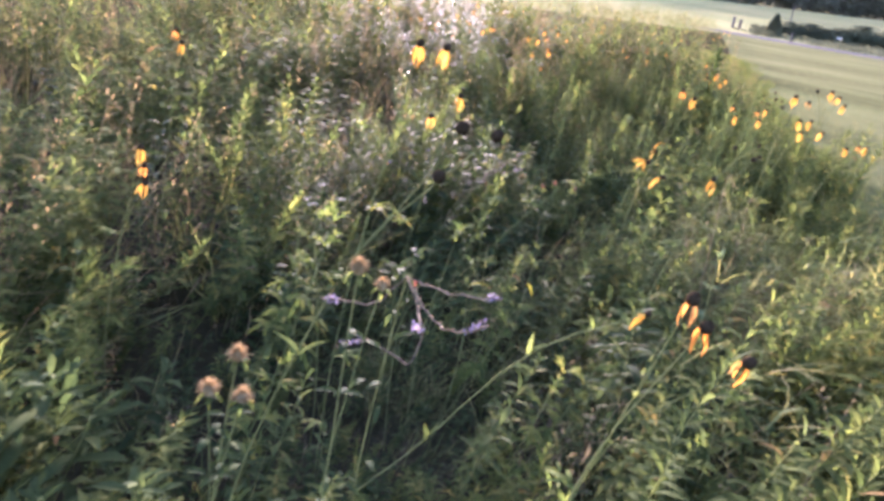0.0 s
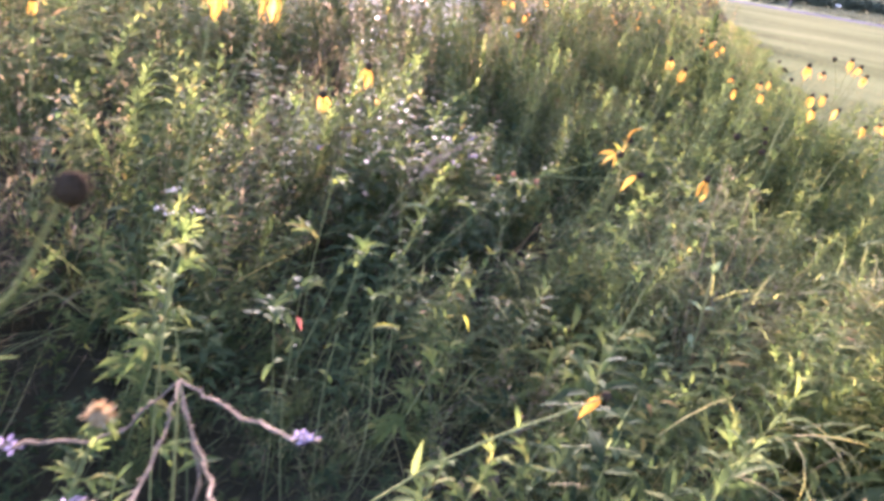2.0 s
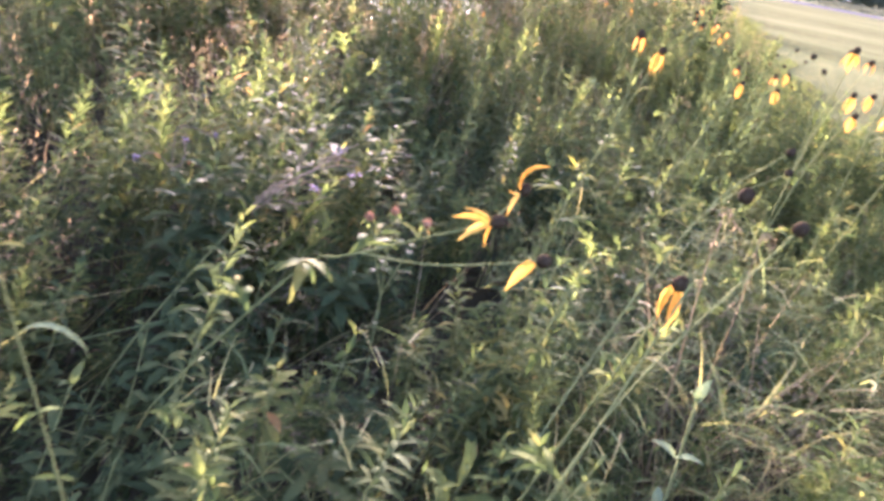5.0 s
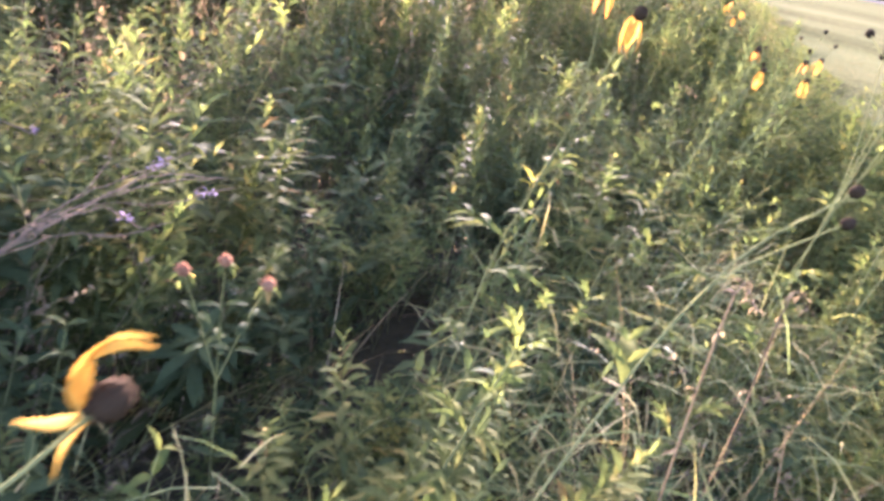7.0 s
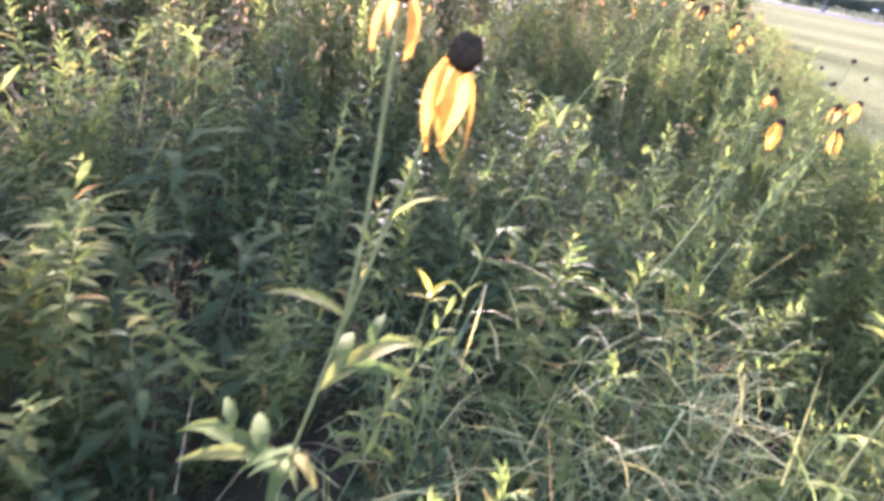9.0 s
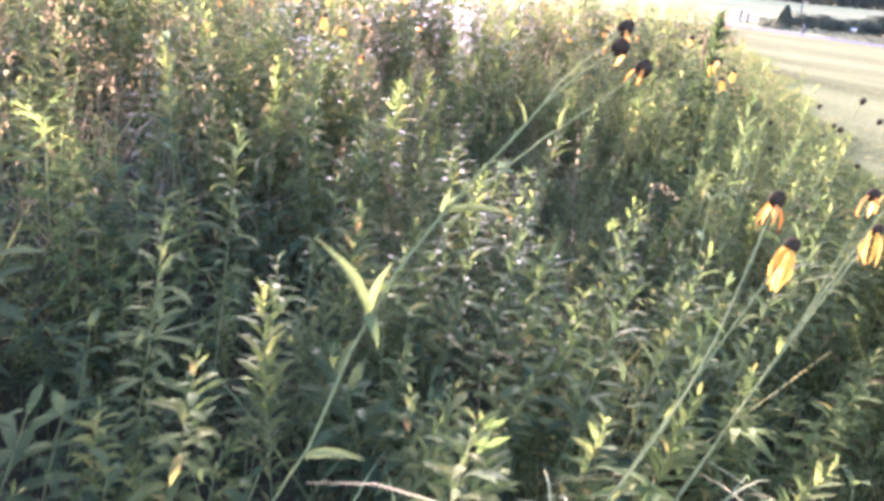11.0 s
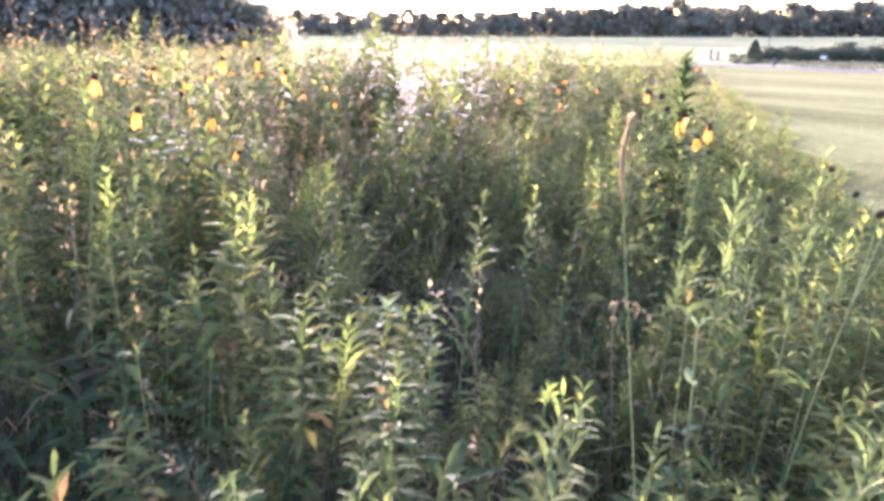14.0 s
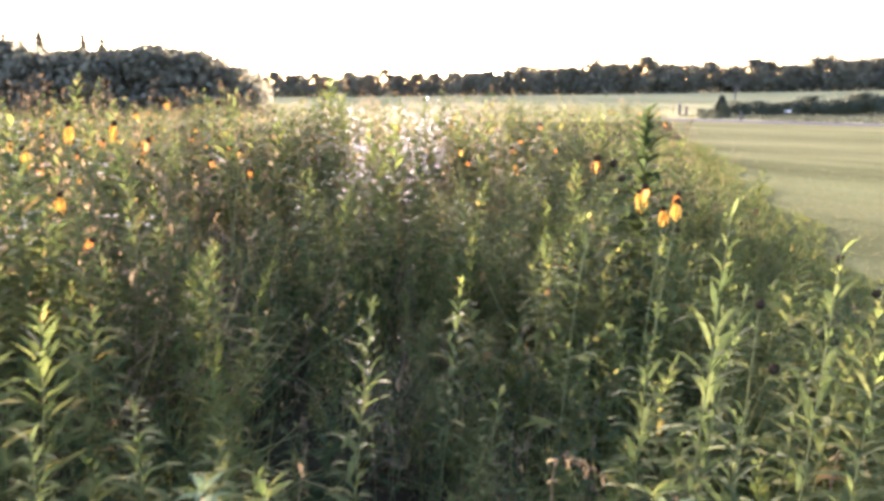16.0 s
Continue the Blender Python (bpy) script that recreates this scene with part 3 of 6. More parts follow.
def box(sx, sy, sz, bev=0.01):
    bm = bmesh.new()
    bmesh.ops.create_cube(bm, size=1.0)
    bmesh.ops.scale(bm, vec=(sx, sy, sz), verts=bm.verts)
    bmesh.ops.bevel(bm, geom=bm.edges, offset=bev, segments=1, affect="EDGES")
    bmesh.ops.triangulate(bm, faces=bm.faces)
    bm.verts.index_update()
    V = np.array([v.co[:] for v in bm.verts])
    F = np.array([[v.index for v in f.verts] for f in bm.faces])
    bm.free()
    return V, F


def white_board():
    ob = new("white_board")
    part("panel", turned(box(0.55, 0.05, 0.15), Matrix.Translation((0, 0, 0.62))), M_BOARD, ob)
    for s in (-0.24, 0.24):
        part("leg", turned(box(0.06, 0.06, 0.5), Matrix.Translation((s, 0.06, 0.25))), M_POST, ob)
    ob.matrix_basis = pose(36.2, 74.0, 0, 0, 0, -25)
    tagged(ob, "low white painted board on short legs before the hedge", "sign board")


white_board()


# ---- meadow plants: templates ----
def rot(yaw, tilt=0.0, at=(0, 0, 0), s=1.0):
    return Matrix.Translation(at) @ Matrix.Rotation(yaw, 4, "Z") @ Matrix.Rotation(-tilt, 4, "Y") @ Matrix.Diagonal((s, s, s, 1))


def with_index(groups):
    """Joins geometry lists per material index into one template."""
    V, F, M, n = [], [], [], 0
    for k, pieces in groups:
        v, f = joined(pieces)
        V.append(v)
        F.append(f + n)
        M.append(np.full(len(f), k))
        n += len(v)
    return np.concatenate(V), np.concatenate(F), np.concatenate(M)


def goldenrod_plan(seed, h=0.85, leaves=40, low=0.25, big=0.095):
    """Where the leaves of a goldenrod sit: spiralling up the stem, longest halfway, short and upright in the tip."""
    r = np.random.default_rng(seed)
    top = np.array([r.uniform(-.05, .05), r.uniform(-.05, .05), h])
    stem = bow((0, 0, 0), top, 7, r.uniform(-.03, .03), (1, 0.3, 0))
    plan = []
    for i in range(leaves):
        u = low + (1 - low) * (i / (leaves - 1)) ** 0.85
        at = np.array([np.interp(u, np.linspace(0, 1, 7), stem[:, k]) for k in range(3)])
        size = big * (0.55 + 0.6 * math.sin(math.pi * min(1, (u - low) / (1 - low) * 0.85 + 0.1))) * r.uniform(0.8, 1.15)
        if u > 0.93:
            size *= 0.65
        tilt = -0.15 + 0.75 * ((u - low) / (1 - low)) ** 1.6 + r.normal(0, 0.17)
        plan.append((at, 2.4 * i + r.uniform(-.35, .35), tilt, size))
    return stem, plan


def goldenrod_template(seed, h, leaves, low, big, segs, sides=4):
    stem, plan = goldenrod_plan(seed, h, leaves, low, big)
    r = np.random.default_rng(seed + 5)
    L = []
    for i, (at, yaw, tilt, size) in enumerate(plan):
        u = i / (len(plan) - 1)
        if seed % 6:
            tilt, size, arch = tilt * 0.6, size * (1.25 if u > 0.8 else 1.1), r.uniform(0.7, 1.5) * (1.15 - 0.5 * u)
        else:
            tilt, size, arch = 0.25 + 0.4 * u + r.normal(0, 0.12), size * (1.2 if u > 0.85 else 1.0), r.uniform(0.35, 0.8)
        if segs:
            g = (lance if segs > 2 and u > 0.35 else short_lance)(size, size * r.uniform(0.2, 0.27), 0.42, arch)
        else:
            g = simple_blade(size, size * 0.26, 0.3, arch)
        L.append(turned(g, rot(yaw, tilt, at)))
    line = stem[::2] if segs else stem[::3]
    return with_index([(0, L), (1, [tube(line, np.linspace(0.0028, 0.0012, len(line)), sides)])])


def broad_template(seed, h, n, size):
    """Plant with opposite pairs of broad pointed leaves."""
    r = np.random.default_rng(seed)
    stem = bow((0, 0, 0), (r.uniform(-.06, .06), r.uniform(-.06, .06), h), 6, r.uniform(-.03, .03), (0, 1, 0))
    L = []
    for i in range(n):
        u = 0.3 + 0.7 * i / (n - 1)
        at = np.array([np.interp(u, np.linspace(0, 1, 6), stem[:, k]) for k in range(3)])
        for s in (0, math.pi):
            z = size * (1.1 - 0.55 * u) * r.uniform(0.8, 1.2)
            L.append(turned(lance(z, z * 0.34, 0.3, r.uniform(0.6, 1.5)), rot(i * 1.57 + s + r.uniform(-.3, .3), 0.1 + 0.7 * u ** 3 + r.normal(0, .12), at)))
    return with_index([(0, L), (1, [tube(stem, np.linspace(0.003, 0.0015, 6), 4)])])


def tuft_template(seed, n, h, w, spread=0.5, segs=4):
    r = np.random.default_rng(seed)
    L = []
    for i in range(n):
        z = h * r.uniform(0.55, 1.1)
        at = (r.normal(0, .025), r.normal(0, .025), 0)
        L.append(turned(blade(z, w * r.uniform(0.7, 1.3), segs, 1.5 - r.uniform(0, spread), r.uniform(0.2, 1.5), 0.2, 0.45, 0.8, r.uniform(-1, 1)), rot(r.uniform(0, 6.28), 0, at)))
    return with_index([(0, L)])


def dry_template(seed, h):
    """Last year's stalk with side twigs, curled dead leaves and fluff."""
    r = np.random.default_rng(seed)
    stem = bow((0, 0, 0), (r.uniform(-.12, .12), r.uniform(-.12, .12), h), 6, r.uniform(-.05, .05), (1, 0, 0))
    S, L, Z = [tube(stem, np.linspace(0.0025, 0.001, 6), 4)], [], []
    for i in range(9):
        u = r.uniform(0.35, 1)
        at = np.array([np.interp(u, np.linspace(0, 1, 6), stem[:, k]) for k in range(3)])
        a, l = r.uniform(0, 6.28), r.uniform(0.05, 0.16)
        end = at + np.array([l * math.cos(a), l * math.sin(a), l * r.uniform(0.3, 1.2)])
        S.append(tube(bow(at, end, 3, 0.01), [0.001, 0.0009, 0.0006], 3))
        for q in range(5):
            Z.append(turned(simple_blade(r.uniform(.012, .024), 0.007, 0.8, 1.0), rot(r.uniform(0, 6.28), r.uniform(-.4, 1), at + (end - at) * r.uniform(0.5, 1.05))))
    for i in range(9):
        u = r.uniform(0.2, 0.85)
        at = np.array([np.interp(u, np.linspace(0, 1, 6), stem[:, k]) for k in range(3)])
        L.append(turned(blade(r.uniform(.05, .1), 0.012, 3, 0.2, r.uniform(1.5, 3.2), 0.5, twist=r.uniform(-2, 2)), rot(r.uniform(0, 6.28), -0.3, at)))
    return with_index([(0, S + L), (1, Z)])


def fine_template(seed, h):
    """Bushy aster: a forked stem with many small narrow leaves."""
    r = np.random.default_rng(seed)
    stem = bow((0, 0, 0), (r.uniform(-.08, .08), r.uniform(-.08, .08), h), 6, r.uniform(-.04, .04), (0, 1, 0))
    S, L = [tube(stem, np.linspace(0.0024, 0.001, 6), 4)], []
    for i in range(10):
        u = 0.35 + 0.065 * i
        at = np.array([np.interp(u, np.linspace(0, 1, 6), stem[:, k]) for k in range(3)])
        a, l = i * 2.4 + r.uniform(-.4, .4), r.uniform(0.08, 0.2) * (1.25 - u * 0.6)
        end = at + np.array([l * math.cos(a), l * math.sin(a), l * r.uniform(0.6, 1.3)])
        pts = bow(at, end, 3, 0.012)
        S.append(tube(pts, [0.0011, 0.0009, 0.0006], 3))
        for q in range(8):
            t = (q + 1) / 8
            p = at * (1 - t) + end * t
            L.append(turned(simple_blade(r.uniform(.024, .05), 0.009, 0.5, r.uniform(.3, 1.2)), rot(q * 2.4 + a, r.uniform(0, .7), p)))
    return with_index([(0, L), (1, S)])


# ---- meadow plants: the sward ----
def walk_distance(P):
    """Distance in plan from the line that is walked, drawn on a little beyond its end."""
    a, b = np.array([-1.9, -5.4]), np.array([0.7, 2.0])
    t = np.clip(((P - a) @ (b - a)) / ((b - a) @ (b - a)), 0, 1)
    return np.linalg.norm(P - (a + t[:, None] * (b - a)), axis=1)


def field_points(density, y0, y1, near, far, seed, ragged=0.25):
    """Random places in the meadow between two distances from the walk and inside its edge."""
    r = np.random.default_rng(seed)
    x0, x1 = -0.8 * max(y1 + 6, 6) - 2.0, 0.8 * max(y1 + 6, 4)
    n = int(density * (y1 - y0) * (x1 - x0))
    P = np.stack([r.uniform(x0, x1, n), r.uniform(y0, y1, n)], 1)
    d = walk_distance(P)
    keep = (d >= near) & (d < far) & (P[:, 0] < edge_x(P[:, 1]) - np.abs(r.normal(0, ragged, n)))
    keep &= (P[:, 0] > -0.72 * (P[:, 1] + 7.5) - 1.2) & (P[:, 0] < 0.72 * (P[:, 1] + 7.5) + 0.6)
    P = P[keep]
    gap = np.array([noise.noise(Vector((x * 2.3, y * 2.3, 4.0))) for x, y in P])
    return P[gap > -0.3]


def clumps(P, size, seed, share, rightward=0.0):
    """Keeps the share of places where a slow noise is high, so that a kind grows in patches."""
    v = np.array([noise.noise(Vector((x / size + seed * 7.3, y / size - seed * 3.1, seed))) for x, y in P])
    v = v + rightward * np.clip(P[:, 0] - path_x(P[:, 1]), -2, 2)
    lim = np.quantile(v, 1 - share)
    return P[v >= lim]


def sward(name, mats, templates, P, nominal, seed, label, category, hmul=1.0, spread=0.22, leaning=0.12):
    r = np.random.default_rng(seed)
    n = len(P)
    h = canopy(P[:, 0], P[:, 1]) * hmul * r.normal(0.86, spread * 1.15, n).clip(0.4, 1.22)
    h = h * np.array([1.0 + 0.3 * noise.noise(Vector((x * 1.1, y * 1.1, 9.0))) for x, y in P])
    dd = walk_distance(P)
    h = np.where(dd < 0.7, np.minimum(h, 0.98), h)
    ob = scatter(name, mats, templates, r.integers(0, len(templates), n), np.column_stack([P, np.zeros(n)]), r.uniform(0, 6.28, n), h / nominal,
                 np.abs(r.normal(leaning + 0.26 * (1 - smooth(-1.5, 1.5, P[:, 1])), 0.16, n)), r.normal(0.1, 0.8 + 1.2 * smooth(-1.5, 1.5, P[:, 1]), n))
    return tagged(ob, label, category, kind="stuff")


gold_near = [goldenrod_template(100 + k, 0.85, 56, 0.42, 0.074, 3, 3) for k in range(6)]
gold_side = [goldenrod_template(110 + k, 0.85, 58, 0.4, 0.078, 2, 3) for k in range(6)]
gold_mid = [goldenrod_template(120 + k, 0.85, 40, 0.35, 0.112, 0, 3) for k in range(5)]
gold_far = [goldenrod_template(140 + k, 0.85, 13, 0.55, 0.15, 0, 3) for k in range(4)]
broad = [broad_template(160 + k, 0.7, 8, 0.115) for k in range(5)]
tufts = [tuft_template(180 + k, 12, 0.75, 0.0085, 0.8, 2) for k in range(6)]
dry = [dry_template(200 + k, 0.85) for k in range(6)]
fine = [fine_template(220 + k, 0.8) for k in range(5)]
fine_far = [with_index([(0, [turned(simple_blade(0.05, 0.012, 0.5, 0.8), rot(i * 2.4, 0.4, (0.07 * math.cos(i * 1.7 + k), 0.07 * math.sin(i * 1.7 + k), 0.3 + 0.035 * i))) for i in range(16)])]) for k in range(3)]


def in_grass(P):
    """True where matted grass takes the place of the tall herbs, beside the middle of the walk."""
    return ((P[:, 0] + 0.52 - 0.33 * (P[:, 1] + 1.0)) / 0.4) ** 2 + ((P[:, 1] + 1.1) / 0.68) ** 2 < 1


def outside_grass(P, keep):
    return P[~in_grass(P) | (np.random.default_rng(8).uniform(0, 1, len(P)) < keep)]


for near, far, kinds in ((0, 1.3, gold_near), (1.3, 2.7, gold_side)):
    P = field_points(60, -6.5, 6, near, far, 1)
    sward("goldenrod_sward", [M_GOLDENROD, M_STEM], kinds, outside_grass(clumps(P, 0.8, 1, 0.55, 0.15), 0.42), 0.85, 11, "dense green goldenrod stems with narrow pointed leaves", "goldenrod")
    # Brighter copy of the same plants, weighted right: sunlight put into leaf colour.
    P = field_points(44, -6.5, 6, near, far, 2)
    sward("bright_sward", [M_BRIGHT, M_STEM], kinds, outside_grass(clumps(P, 0.55, 2, 0.52, 0.3), 0.42), 0.85, 12, "fresh goldenrod in a brighter yellow-green that stands in for low sun", "goldenrod", 0.85)
P = field_points(28, -6.5, 6, 0, 2.7, 3)
sward("broadleaf_sward", [M_BROAD, M_STEM], broad, clumps(P, 0.7, 3, 0.65, -0.3), 0.7, 13, "dark green broad-leaved herbs filling the meadow floor", "herbs", 0.72)
# Herb leaves kept dark so the gaps below the growth read as shaded.
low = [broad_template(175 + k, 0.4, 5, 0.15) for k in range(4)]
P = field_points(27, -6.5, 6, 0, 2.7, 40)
sward("low_herb_sward", [M_BROAD, M_STEM], low, P, 0.4, 41, "low herbs coloured dark green to deepen the shade under taller plants", "herbs", 0.42)
P = field_points(40, -6.5, 6, 0, 2.7, 4)
sward("grass_sward", [M_GRASS], tufts, clumps(P, 0.6, 4, 0.7, 0.3), 0.75, 14, "long green and straw-coloured meadow grass blades", "grass", 0.85, leaning=0.3)
def lodged_template(seed):
    """Matted blades of grass that lie across the other plants."""
    r = np.random.default_rng(seed)
    L = [turned(blade(r.uniform(.14, .3), r.uniform(.003, .006), 3, r.uniform(.1, .9), r.uniform(.5, 1.6), 0.2, 0.45, 0.8, r.uniform(-1, 1)),
                rot(r.normal(0.2, 1.2), 0.0, (r.normal(0, .05), r.normal(0, .05), r.uniform(.3, .62)))) for i in range(11)]
    S = [tube(bow((0, 0, 0), (0.05, 0.02, 0.62), 4, 0.03, (1, 0, 0)), [0.0012, 0.0011, 0.0009, 0.0007], 3)]
    return with_index([(0, L), (1, S)])


P = field_points(85, -3.2, -1.1, 0, 1.9, 44)
sward("lodged_grass_sward", [M_GRASS, M_DRY], [lodged_template(260 + k) for k in range(6)], clumps(P, 0.5, 12, 0.6, 0.45), 0.62, 45, "matted pale green grass blades lying across the herbs", "grass", 0.86, leaning=0.1)
P = field_points(120, -2.0, 0.0, 0, 1.4, 45)
sward("lodged_grass_sward", [M_GRASS, M_DRY], [lodged_template(270 + k) for k in range(6)], P[in_grass(P)], 0.62, 46, "matted grass with green and straw-coloured blades", "grass", 0.86, leaning=0.12)
P = field_points(9, -6.5, 7, 0, 3.0, 5)
sward("dry_sward", [M_DRY, M_DRY], dry, clumps(P, 0.9, 5, 0.5, -0.08), 0.85, 15, "brown dead stalks and curled dry leaves among the greenery", "dry stalks", 0.85, leaning=0.25)
P = field_points(15, -6.5, 7, 0, 3.0, 6)
sward("aster_sward", [M_BRIGHT, M_STEM], fine, clumps(P, 0.7, 6, 0.5, 0.3), 0.8, 16, "bushy aster plants with many small narrow leaves", "aster", 0.9)

P = field_points(38, -4, 15, 2.7, 9.5, 21)
sward("goldenrod_sward", [M_GOLDENROD, M_STEM], gold_mid, clumps(P, 1.5, 1, 0.6), 0.85, 31, "green goldenrod growing tall across the middle of the meadow", "goldenrod")
P = field_points(3.5, -4, 15, 3.0, 9.5, 22)
sward("aster_sward", [M_GOLDENROD, M_STEM], fine, clumps(P, 1.3, 2, 0.5), 0.8, 32, "bushy aster growth across the middle of the meadow", "aster", 0.95)
P = field_points(5, -4, 15, 2.7, 9.5, 23)
sward("dry_sward", [M_DRY, M_FUZZ_HAZE], dry, clumps(P, 1.6, 3, 0.5), 0.85, 33, "brown dry stalks and seed fluff across the meadow", "dry stalks", 1.0)
P = field_points(8, -4, 15, 2.7, 9.5, 24)
sward("grass_sward", [M_GRASS], tufts, clumps(P, 1.0, 4, 0.6), 0.75, 34, "tall meadow grass across the middle of the meadow", "grass", 0.95)
broad_mid = [broad_template(170 + k, 0.7, 7, 0.11) for k in range(4)]
def panicle_template(seed, h):
    """Fine grass with an open, fluffy tan seed head."""
    r = np.random.default_rng(seed)
    stem = bow((0, 0, 0), (r.uniform(.0, .15), r.uniform(-.08, .08), h), 5, r.uniform(-.03, .05), (1, 0, 0))
    S, Z = [tube(stem, np.linspace(0.0016, 0.0007, 5), 3)], []
    for i in range(38):
        u = 0.62 + 0.38 * i / 37
        at = np.array([np.interp(u, np.linspace(0, 1, 5), stem[:, k]) for k in range(3)])
        w = 0.06 * (1.05 - u) / 0.43 + 0.008
        a = r.uniform(0, 6.28)
        at = at + np.array([w * math.cos(a), w * math.sin(a), r.uniform(0, .03)]) * r.uniform(0.3, 1)
        Z.append(turned(simple_blade(r.uniform(.016, .032), 0.0028, 0.6, 0.8), rot(a, r.uniform(-.2, 1), at)))
    for i in range(3):
        Z.append(turned(simple_blade(h * 0.45, 0.006, 1.2, 1.2), rot(r.uniform(0, 6.28), 0, stem[1])))
    return with_index([(0, Z), (1, S)])


panicles = [panicle_template(240 + k, 0.85) for k in range(5)]
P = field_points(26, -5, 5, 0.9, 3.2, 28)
sward("panicle_sward", [M_FUZZ_HAZE, M_DRY], panicles, clumps(P, 0.8, 8, 0.4, -0.1), 0.85, 38, "fine meadow grass with fluffy tan seed heads", "seeding grass", 1.05)
# Thick pale seed heads brighten the middle distance in place of haze.
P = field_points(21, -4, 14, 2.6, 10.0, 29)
sward("panicle_sward", [M_FUZZ_HAZE, M_DRY], panicles, clumps(P, 1.4, 9, 0.62), 0.85, 39, "fluffy tan seed heads of grass, thickened to imitate haze before the sun", "seeding grass", 1.08)
P = field_points(13, -4, 12, 2.7, 8.0, 27)
sward("broadleaf_sward", [M_SHINY, M_STEM], broad_mid, clumps(P, 0.45, 7, 0.12), 0.7, 37, "glossy broad-leaved herbs across the middle of the meadow", "herbs", 0.98)
P = field_points(1.5, 6, 62, 9.5, 70, 25)
sward("far_meadow", [M_GOLDENROD, M_STEM], gold_far, P, 0.85, 35, "far meadow of mixed green flowering herbs", "meadow plants")
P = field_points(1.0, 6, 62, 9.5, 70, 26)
sward("far_dry_meadow", [M_FUZZ_HAZE], fine_far, P, 0.8, 36, "far meadow of dry stalks and pale seed heads that stand in for haze", "dry stalks", 1.02)


def outer_meadow():
    """The rest of the meadow on both sides of the part that is walked."""
    r = np.random.default_rng(71)
    n = 19000
    P = np.stack([r.uniform(-17, 9, n), r.uniform(-11, 24, n)], 1)
    inside = (P[:, 0] > -0.72 * (P[:, 1] + 7.5) - 1.2) & (P[:, 0] < 0.72 * (P[:, 1] + 7.5) + 0.6) & (P[:, 1] > -6.3)
    P = P[~inside & (P[:, 0] < edge_x(P[:, 1]) - np.abs(r.normal(0, 0.25, n)))]
    t = [with_index([(0, [turned(simple_blade(0.15, 0.034, 0.2, 0.9), rot(i * 2.4 + k, 0.1 + 0.04 * i, (0.12 * math.cos(i * 1.3), 0.12 * math.sin(i * 1.3), 0.12 + 0.052 * i))) for i in range(14)])]) for k in range(4)]
    half = r.uniform(0, 1, len(P)) < 0.7
    sward("outer_meadow", [M_GOLDENROD], t, P[half], 0.85, 72, "dense green goldenrod and herbs of the wider meadow", "meadow plants")
    sward("outer_grass", [M_GRASS], t, P[~half], 0.85, 73, "straw-green grasses and herbs of the wider meadow", "meadow plants")


outer_meadow()


def field_grass():
    """Tufts of the meadow's fringe, and mown blades over the near part of the field that glow against the low sun."""
    r = np.random.default_rng(81)
    n = 5200
    y = -4 + 30 * r.uniform(0, 1, n) ** 1.4
    x = edge_x(y) + 0.4 + 0.2 * np.sin(1.7 * y) - np.abs(r.normal(0, 0.75, n)) * (0.6 + 0.05 * np.maximum(y, 0))
    t = [with_index([(0, [turned(simple_blade(0.1, 0.012, 1.1, 0.8), rot(a + k, 0)) for a in np.arange(5) * 1.257])]) for k in range(4)]
    ob = scatter("fringe_grass", [M_GOLDENROD], t, r.integers(0, 4, n), np.stack([x, y, np.full(n, 0.01)], 1), r.uniform(0, 6.28, n), np.clip(1.2 + 2.2 * (edge_x(y) - x), 0.8, 4.0) * r.uniform(0.7, 1.2, n), np.abs(r.normal(0, 0.2, n)), r.uniform(0, 6.28, n))
    tagged(ob, "ragged grass tufts along the meadow edge", "grass", kind="stuff")
    n = 9000
    y = -6 + r.exponential(9, n)
    x = edge_x(y) + r.exponential(2.2, n)
    t = [with_index([(0, [turned(simple_blade(0.09, 0.02, 1.0, 0.7), rot(a + k * 0.5, 0, (0.05 * math.cos(a * 2), 0.05 * math.sin(a * 2), 0))) for a in np.arange(4) * 1.57])]) for k in range(4)]
    s = r.uniform(0.3, 0.55, n)
    ob = scatter("field_grass", [M_STUBBLE], t, r.integers(0, 4, n), np.stack([x, y, np.full(n, 0.01)], 1), r.uniform(0, 6.28, n), s, np.abs(r.normal(0, 0.2, n)), r.uniform(0, 6.28, n))
    tagged(ob, "short mown golden-green blades of the field", "grass", kind="stuff")


field_grass()


# ---- single plants ----
def through_points(pts, n):
    """A smooth line through the given points."""
    pts = np.asarray(pts, float)
    P = np.concatenate([[2 * pts[0] - pts[1]], pts, [2 * pts[-1] - pts[-2]]])
    out = []
    m = len(pts) - 1
    for s in np.linspace(0, m, n):
        i = min(int(s), m - 1)
        t = s - i
        a, b, c, d = P[i], P[i + 1], P[i + 2], P[i + 3]
        out.append(0.5 * (2 * b + (c - a) * t + (2 * a - 5 * b + 4 * c - d) * t * t + (3 * b - a - 3 * c + d) * t ** 3))
    return np.array(out)


def frame_of(at, axis):
    q = Vector(axis).to_track_quat("Z", "Y").to_matrix().to_4x4()
    return Matrix.Translation(Vector(at)) @ q


PETALS = {"full": [], "faded": []}
for k in range(5):
    g = blade(0.046 + 0.003 * k, 0.0115 + 0.0012 * (k % 3), 5, 0.15 - 0.05 * k, 0.2 + 0.15 * k, 0.35, 0.62, 0.45, (k - 2) * 0.25)
    PETALS["full"].append(mesh_of("petal", *g, [M_PETAL]))
    g = blade(0.036 + 0.003 * k, 0.0105, 5, 0.1, 0.15 + 0.14 * k, 0.5, 0.62, 0.45, (k - 2) * 0.4)
    PETALS["faded"].append(mesh_of("petal", *g, [M_FADED]))
CONES = [mesh_of("cone", *knob(0.0085, 0.0098, 0.16, 11, 18, k), [M_CONE]) for k in range(3)]
